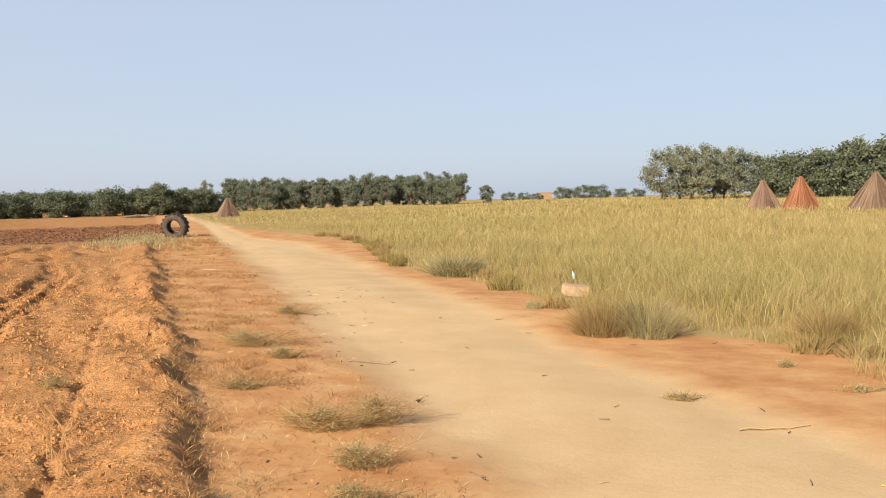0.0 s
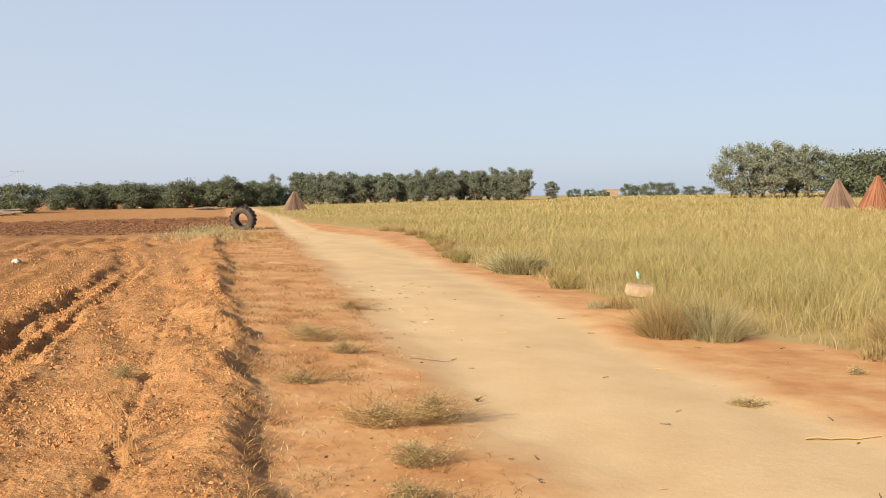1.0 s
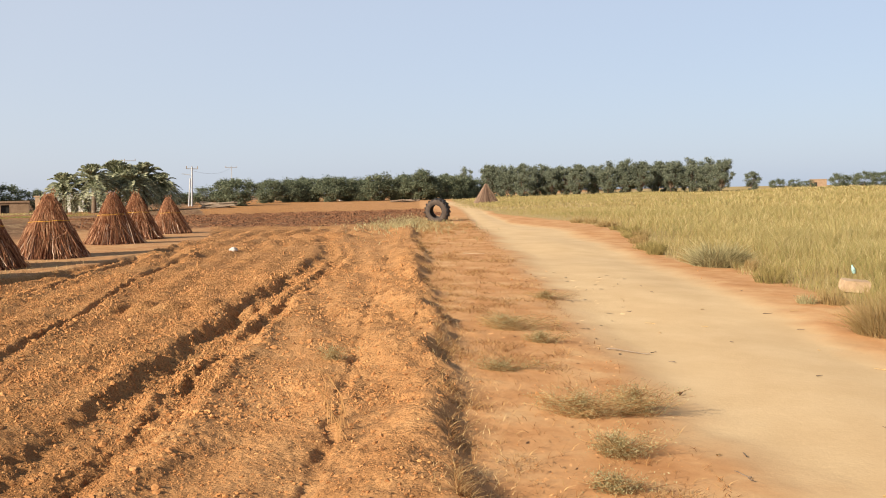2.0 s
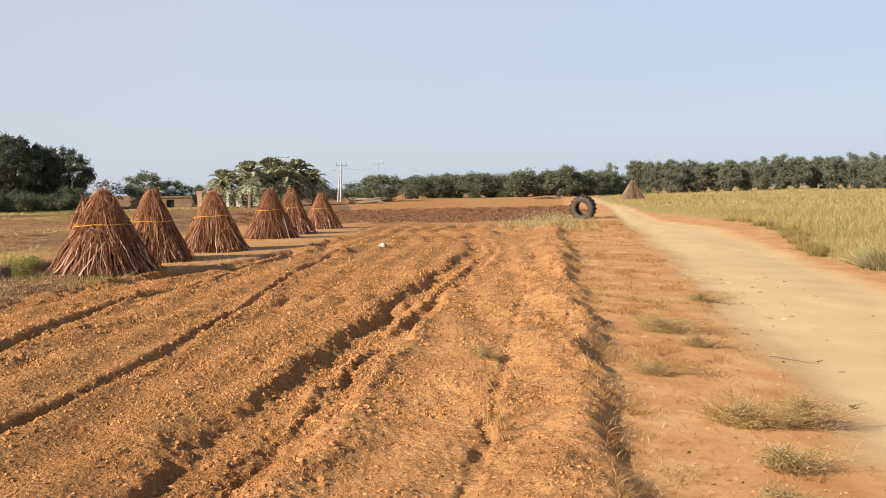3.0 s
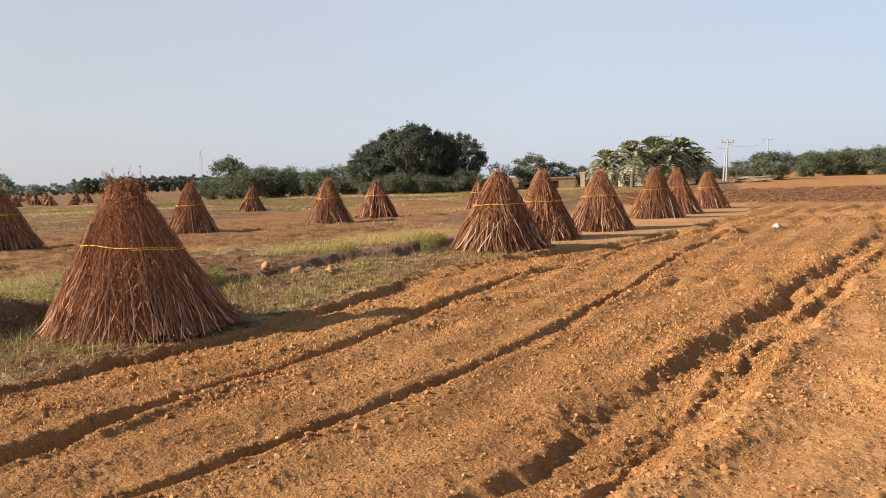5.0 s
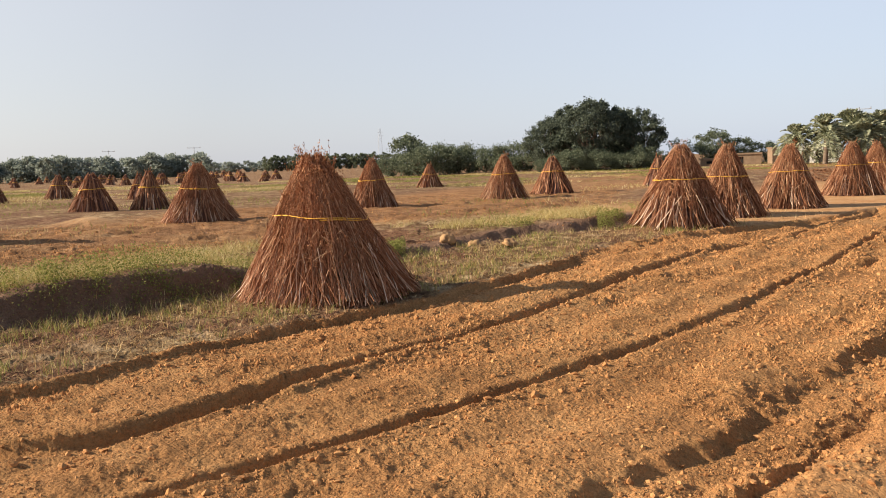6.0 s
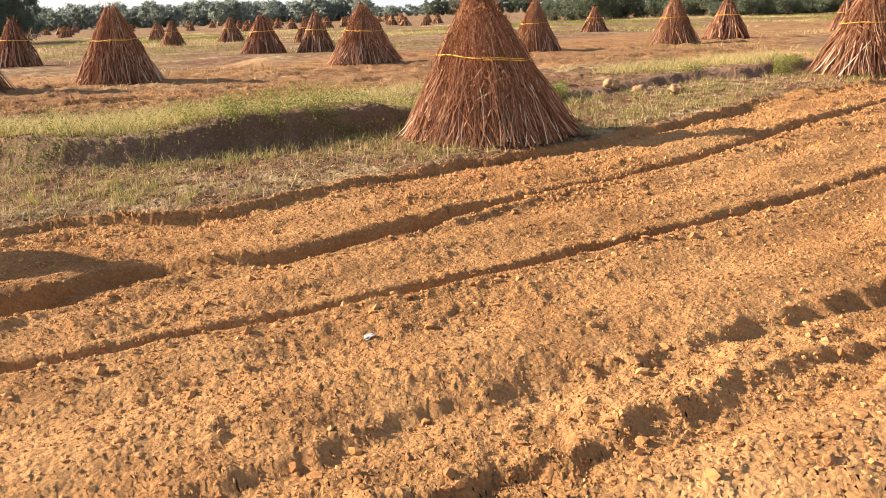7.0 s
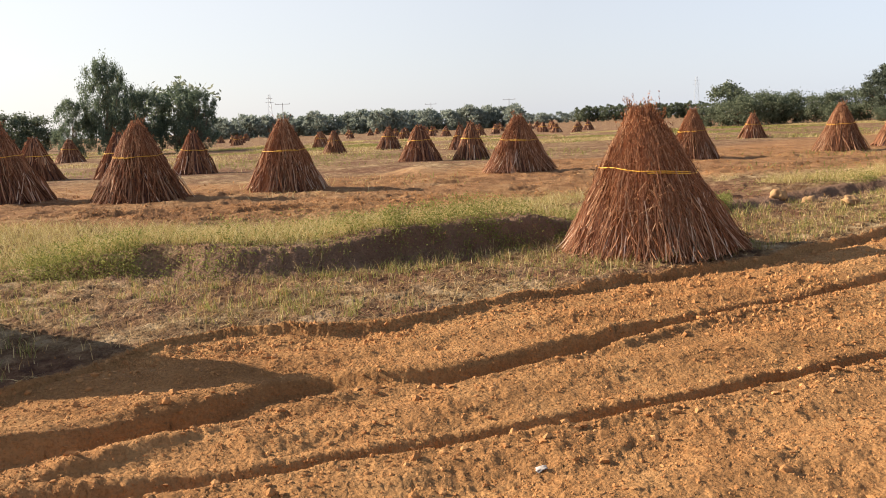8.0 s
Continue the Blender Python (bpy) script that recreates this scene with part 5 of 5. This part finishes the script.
def weed(x, y, wide, high, n, label, mat=WEED):
    """A low sprawling weed: wiry stems with small leaves."""
    n = int(n * 1.7)
    a, r = rng.uniform(0, 2 * math.pi, n), wide / 1.7 * np.sqrt(rng.uniform(0.02, 1, n))
    foot = feet(np.full(n, x) + 0.5 * r * np.cos(a * 1.7), np.full(n, y) + 0.35 * r * np.sin(a * 1.7))
    k = np.linspace(0, 1, 4)
    path = foot[:, None] + np.stack([np.cos(a)[:, None] * r[:, None] * k, 0.6 * np.sin(a)[:, None] * r[:, None] * k, (high * rng.uniform(0.35, 1.0, n))[:, None] * np.sin(k * 1.7)], -1) + rng.normal(0, 0.022, (n, 4, 3)) * k[None, :, None]
    ob = thing("weed", Matrix.Identity(4), label, "weed", "weeds on the verge", "stuff")
    tagged(part("stem_mass", mesh_of("stem_mass", *tubes(path, np.full((n, 4), 0.0012)), VERGE), ob), kind="stuff")
    pick, f = rng.integers(0, n, n * 22), rng.uniform(0.3, 2.99, n * 22)
    i = f.astype(int)
    at = path[pick, i] * (1 - (f - i))[:, None] + path[pick, i + 1] * (f - i)[:, None] + rng.normal(0, 0.016, (n * 22, 3))
    tagged(part("leaf_mass", mesh_of("leaf_mass", *leaves(at, rng.uniform(0.003, 0.0085, n * 22)), mat), ob), kind="stuff")


for x, y, wide, high, n in [(-1.85, 9.65, 0.75, 0.14, 160), (-1.4, 9.0, 0.4, 0.12, 90), (-2.0, 10.0, 0.5, 0.1, 70), (-0.65, 6.3, 0.75, 0.16, 200), (-0.3, 6.45, 0.45, 0.22, 110), (-0.33, 5.4, 0.42, 0.15, 120), (-0.3, 4.75, 0.3, 0.1, 70),
                            (-1.5, 7.55, 0.6, 0.08, 80), (-1.9, 12.4, 0.6, 0.12, 80), (2.2, 7.6, 0.32, 0.06, 60), (3.8, 7.8, 0.35, 0.06, 60), (3.6, 9.0, 0.2, 0.08, 40), (-2.9, 7.2, 0.3, 0.12, 40)]:
    weed(x, y, wide, high, n, "low grey-green weed on the sandy verge" if x < 0 else "small flat weed on red earth")

# dry grass on the verge between the bund and the track
n = 80000
y = 4 + 40 * rng.uniform(0, 1, n) ** 2.0
c, l = along(CREST, y), along(ROAD_L, y)
x = c + 0.12 + (l - c - 0.1) * rng.uniform(0, 1, n) ** 1.4
keep = rng.uniform(0, 1, n) < 0.05 + 0.95 * step(0.0, 0.8, grain(x, y, 0.28, 50) + 0.5 * grain(x, y, 0.9, 51) + 0.3 * grain(x, y, 2.1, 93))
x, y = x[keep], y[keep]
m = len(x)
stuff("verge_grass", blades(feet(x, y), rng.uniform(0.012, 0.055, m) * (1 + y / 30), rng.uniform(0.0025, 0.005, m) * (1 + y / 18), rng.uniform(0.5, 3.2, m)), "short dry grass and straw on the sandy verge", "grass", VERGE)
n = 3200
y = 4 + 40 * rng.uniform(0, 1, n) ** 1.8
x = along(CREST, y) + rng.normal(0.3, 0.14, n)
stuff("bund_grass", blades(feet(x, y), rng.uniform(0.012, 0.05, n), rng.uniform(0.002, 0.004, n) * (1 + y / 20), rng.uniform(0.3, 1.6, n)), "wisps of dry weed on the shaded side of the earth bund", "grass", DRY_GRASS)
n = 3000
y = rng.normal(39, 5, n)
x = along(CREST, y) + rng.normal(-0.2, 1.1, n)
stuff("tyre_grass", blades(feet(x, y), rng.uniform(0.05, 0.2, n), rng.uniform(0.01, 0.03, n), rng.uniform(0.2, 1.2, n)), "thin green-grey grass round the tractor tyre", "grass", WEED)
# tall dead stems at the bund's foot
for x, y, h in [(-2.05, 5.25, 0.42), (-2.2, 5.4, 0.3), (-1.98, 5.05, 0.25), (-2.35, 5.7, 0.3)]:
    for s in range(3):
        path = np.array([[(x + 0.03 * s, y, stand(x, y)), (x + rng.normal(0, 0.03), y + rng.normal(0, 0.03), stand(x, y) + h * 0.5), (x + rng.normal(0, 0.06), y + rng.normal(0, 0.06), stand(x, y) + h * rng.uniform(0.7, 1.0))]])
        tagged(new("dead_stem", mesh_of("dead_stem", *tubes(path, np.array([[0.004, 0.003, 0.0015]])), VERGE)), "thin dead brown stem on ploughed earth", "stem", "dead stems by the bund")

# stubble and litter between the ploughed land and the bank
def band(n, y0, y1, left, right, power=1.0):
    y = rng.uniform(y0, y1, n)
    a, b = left(y), right(y)
    return a + (b - a) * rng.uniform(0, 1, n) ** power, y


x, y = band(5200, -4.5, 16, lambda y: along(BANK, y) + 0.1, lambda y: along(FIELD_EDGE, y) - 0.1)
x = np.round(x / 0.3) * 0.3 + rng.normal(0, 0.05, len(x))
n = len(x)
stuff("stubble", blades(feet(x, y), rng.uniform(0.02, 0.09, n), rng.uniform(0.004, 0.007, n), rng.uniform(0.0, 0.8, n)), "short cut stubble on pale dry ground", "stubble", DRY_GRASS)
x, y = band(20000, -4.5, 16, lambda y: along(BANK, y) + 0.1, lambda y: along(FIELD_EDGE, y) - 0.05)
keep = grain(x, y, 0.7, 52) + 0.5 * grain(x, y, 0.25, 79) > 0.1
x, y = x[keep], y[keep]
n = len(x)
stuff("straw_litter", blades(feet(x, y) + [0, 0, 0.006], rng.uniform(0.006, 0.03, n), rng.uniform(0.004, 0.011, n), rng.uniform(2, 7, n)), "flat bits of pale straw strewn among stubble", "straw", DRY_GRASS)
x, y = band(15000, -4.5, 14, lambda y: along(BANK, y) + 0.0, lambda y: along(FIELD_EDGE, y) - 0.3, 1.6)
keep = grain(x, y, 0.8, 53) + 0.7 * grain(x, y, 0.22, 80) > 0.45
x, y = x[keep], y[keep]
n = len(x)
stuff("sprouts", blades(feet(x, y), rng.uniform(0.02, 0.10, n), rng.uniform(0.003, 0.007, n), rng.uniform(0.3, 1.4, n)), "green sprouts among the stubble", "grass", GREEN)
tx, ty = band(900, -4.5, 13, lambda y: along(BANK, y) + 0.1, lambda y: along(FIELD_EDGE, y) - 0.15)
ok = grain(tx, ty, 1.3, 88) > -0.25
tx, ty = np.repeat(tx[ok], 16), np.repeat(ty[ok], 16)
n = len(tx)
x, y = tx + rng.normal(0, 0.035, n), ty + rng.normal(0, 0.035, n)
green = rng.uniform(0, 1, n) < 0.6
for pick, name, mat, label in ((green, "sprout_tufts", GREEN, "tufts of green shoots among the stubble"), (~green, "straw_tufts", DRY_GRASS, "tufts of standing straw among the stubble")):
    m = pick.sum()
    stuff(name, blades(feet(x[pick], y[pick]), rng.uniform(0.03, 0.13, m), rng.uniform(0.003, 0.007, m), rng.uniform(0.1, 1.0, m)), label, "grass", mat)
# rank weeds on top of the bank
n = 150000
y = rng.uniform(-7, 13.5, n)
x = along(BANK, y) + np.where(rng.uniform(0, 1, n) < 0.1, rng.uniform(-0.1, 0.2, n), 0.1 - np.abs(rng.normal(0, 0.45, n))) + 0.16 * grain(y, y, 0.8, 54)
keep = (rng.uniform(0, 1, n) < 0.12 + 0.88 * step(-0.35, 0.3, grain(x, y, 0.6, 55) + 0.4 * grain(x, y, 0.2, 85))) & ((y < 3.6) | (grain(x, y, 1.1, 87) > 0.1))
x, y = x[keep], y[keep]
n = len(x)
at = feet(x, y) + np.stack([np.zeros(n), np.zeros(n), rng.uniform(0.0, 1, n) ** 1.2 * 0.34 * (0.6 + 0.5 * grain(x, y, 0.7, 56))], -1)
stuff("bank_weed_leaves", leaves(at, rng.uniform(0.007, 0.017, n), 1.0), "rank green weed leaves along an earth bank", "weeds", GREEN)
n = 70000
y = rng.uniform(-7, 13.5, n)
x = along(BANK, y) - 0.3 - 3.6 * rng.uniform(0, 1, n) ** 1.3
keep = grain(x, y, 1.4, 57) > -0.5 + 0.75 * step(3.0, 5.0, y)
x, y = x[keep], y[keep]
far = rng.uniform(0, 1, len(x)) < 0.84
for pick, name, mat, label in ((far, "bank_grass", CROP, "fine yellow grass behind the weedy bank"), (~far, "bank_herbs", GREEN, "fine green herbs behind the weedy bank")):
    n = pick.sum()
    stuff(name, blades(feet(x[pick], y[pick]), rng.uniform(0.05, 0.2, n), rng.uniform(0.003, 0.007, n), rng.uniform(0.3, 1.5, n)), label, "grass", mat)
# patches of grass among the stooks
n = 190000
x, y = scatter(n, -110, -34, 17, 120)
w = grain(x, 1.8 * y, 7.0, 58) + 0.6 * grain(x, y, 1.7, 59)
q = x - along(BANK, y)
keep = (w > 0.1 + 0.25 * ((q > -17) & (q < -3))) & (q < -2.5) & (rng.uniform(0, 1, n) < np.clip(np.hypot(x, y) / 60, 0.2, 1))
x, y = x[keep], y[keep]
n, r = len(x), np.hypot(x, y)
green = grain(x, y, 9.0, 60) > -0.15
for pick, name, mat, label in ((green, "field_weeds", GREEN, "patches of low green weeds among the stooks"), (~green, "field_grass", CROP, "patches of dry grass among the stooks")):
    m = pick.sum()
    stuff(name, blades(feet(x[pick], y[pick]), rng.uniform(0.05, 0.18, m), 0.013 * rng.uniform(0.6, 1.5, m) * (0.5 + r[pick] / 40), rng.uniform(0.4, 1.8, m)), label, "grass", mat)

# ---------------------------------------------------------------- clods, the nearest as pieces of their own
def ico():
    bm = bmesh.new()
    bmesh.ops.create_icosphere(bm, subdivisions=1, radius=1.0)
    v, f = np.array([p.co[:] for p in bm.verts]), np.array([[q.index for q in g.verts] for g in bm.faces])
    bm.free()
    return v, f


ICO = ico()


def lumps(x, y, size):
    n = len(x)
    v, f = ICO
    turn = rng.uniform(0, 2 * math.pi, n)
    c, s = np.cos(turn)[:, None], np.sin(turn)[:, None]
    shape = v[None] * rng.uniform(0.5, 1.4, (n, len(v), 1)) * size[:, None, None] * np.stack([rng.uniform(0.8, 1.4, n), rng.uniform(0.7, 1.1, n), rng.uniform(0.5, 0.85, n)], -1)[:, None]
    px, py = shape[..., 0] * c - shape[..., 1] * s, shape[..., 0] * s + shape[..., 1] * c
    base = np.stack([x, y, ground(x, y) + 0.15 * size], -1)
    places = np.stack([px, py, shape[..., 2]], -1) + base[:, None]
    return places.reshape(-1, 3), (f[None] + (np.arange(n) * len(v))[:, None, None]).reshape(-1, 3)


pieces = []
for n, r0, r1, small, large in [(14000, 2.5, 8, 0.005, 0.016), (8000, 6, 14, 0.009, 0.024), (4500, 12, 26, 0.014, 0.03)]:
    x, y = scatter(n, -112, 2, r0, r1)
    ok = (zones(x, y)[1] > 0.6) & (rng.uniform(0, 1, n) < 0.35 + 0.65 * step(-0.3, 0.5, grain(x, y, 0.8, 62)))
    x, y = x[ok], y[ok]
    pieces.append(lumps(x, y, small + (large - small) * rng.uniform(0, 1, len(x)) ** 3))
# spoil thrown up beside the ruts
for line, off in ((RUT_C, -0.02), (RUT_C, 0.3), (RUT_D, 0.24), (RUT_A, 0.2), (RUT_B, 0.16), (FIELD_EDGE, 0.25)):
    y = rng.uniform(-2.5, 18, 800)
    x = along(line, y) + off + rng.normal(0, 0.1, 800)
    ok = np.hypot(x, y) > 2.3
    pieces.append(lumps(x[ok], y[ok], 0.006 + 0.02 * rng.uniform(0, 1, ok.sum()) ** 3))
x, y = scatter(12000, -40, -15, 41, 80)
row = 0.45 * x + 0.9 * y
slip = (np.round(row / 1.5) * 1.5 - row) * rng.uniform(0.6, 1.0, len(x))
x, y = x + 0.45 * slip, y + 0.9 * slip
ok = (zones(x, y)[4] > 0.5) & (np.hypot(x, y) > 39)
stuff("dark_clods", lumps(x[ok], y[ok], 0.03 + 0.07 * rng.uniform(0, 1, ok.sum()) ** 2), "rows of dark turned clods at the field's end", "clods", CLOD_DARK)
stuff("small_clods", joined(*pieces), "small clods of orange earth strewn over the tilth", "clods", CLOD)

def crumb_set(x, y, size):
    """Crumbs: low uneven pyramids half sunk in the soil."""
    n = len(x)
    v = np.array([[1, 0, -0.5], [0, 1, -0.5], [-1, 0, -0.5], [0, -1, -0.5], [0, 0, 0.85]])
    f = np.array([[0, 1, 4], [1, 2, 4], [2, 3, 4], [3, 0, 4]])
    turn = rng.uniform(0, 2 * math.pi, n)
    c, s = np.cos(turn)[:, None], np.sin(turn)[:, None]
    w = v[None] * rng.uniform(0.6, 1.4, (n, 5, 1)) * size[:, None, None]
    w[:, 4, :2] += rng.normal(0, 0.4, (n, 2)) * size[:, None]
    places = np.stack([w[..., 0] * c - w[..., 1] * s, w[..., 0] * s + w[..., 1] * c, w[..., 2]], -1) + np.stack([x, y, ground(x, y) + 0.1 * size], -1)[:, None]
    return places.reshape(-1, 3), (f[None] + (np.arange(n) * 5)[:, None, None]).reshape(-1, 3)


pieces = []
for n, r0, r1, size in [(250000, 2.5, 8, 0.0045), (190000, 6, 17, 0.0115), (60000, 14, 34, 0.018)]:
    x, y = scatter(n, -112, 2, r0, r1)
    track, ploughed, stubble, cropped, turned, powder, face_shade = zones(x, y)
    c = np.exp(-((x - (along(RUT_C, y) + along(RUT_D, y)) / 2) / 0.25) ** 2)
    ok = rng.uniform(0, 1, n) < ploughed * (0.3 + 0.7 * step(-0.4, 0.5, grain(x, y, 0.55, 75) + 0.5 * grain(x, y, 0.2, 76)) + c) * (1 - 0.75 * powder) + 0.012 * (1 - ploughed) * (1 - track)
    pieces.append(crumb_set(x[ok], y[ok], size * (0.4 + 1.7 * rng.uniform(0, 1, ok.sum()) ** 3)))
stuff("crumbs", joined(*pieces), "fine crumbs of orange earth over the tilth", "crumbs", CLOD)

GROUND = bpy.data.objects["ground"]
CLODS = []
for k in range(4):
    v, f = ICO
    w = np.array([p * (1 + 0.3 * noise.noise(Vector(p) * 1.7 + Vector((k * 7, 0, 0)))) for p in v]) * rng.uniform(0.75, 1.25, (len(v), 1)) * [1.15, 0.9, 0.7]
    CLODS.append(mesh_of("clod", w, f, CLOD))
x, y = scatter(620, -106, -8, 2.8, 10)
ok = zones(x, y)[1] > 0.7
for k, (px, py) in enumerate(list(zip(x[ok], y[ok]))[:290]):
    size = 0.012 + 0.022 * rng.uniform() ** 3
    part("clod", CLODS[k % 4], GROUND, "", Matrix.Translation((px, py, stand(px, py) + 0.2 * size)) @ pose(0, 0, 0, 0, 0, rng.uniform(0, 360)) @ Matrix.Diagonal((size, size, size, 1)))
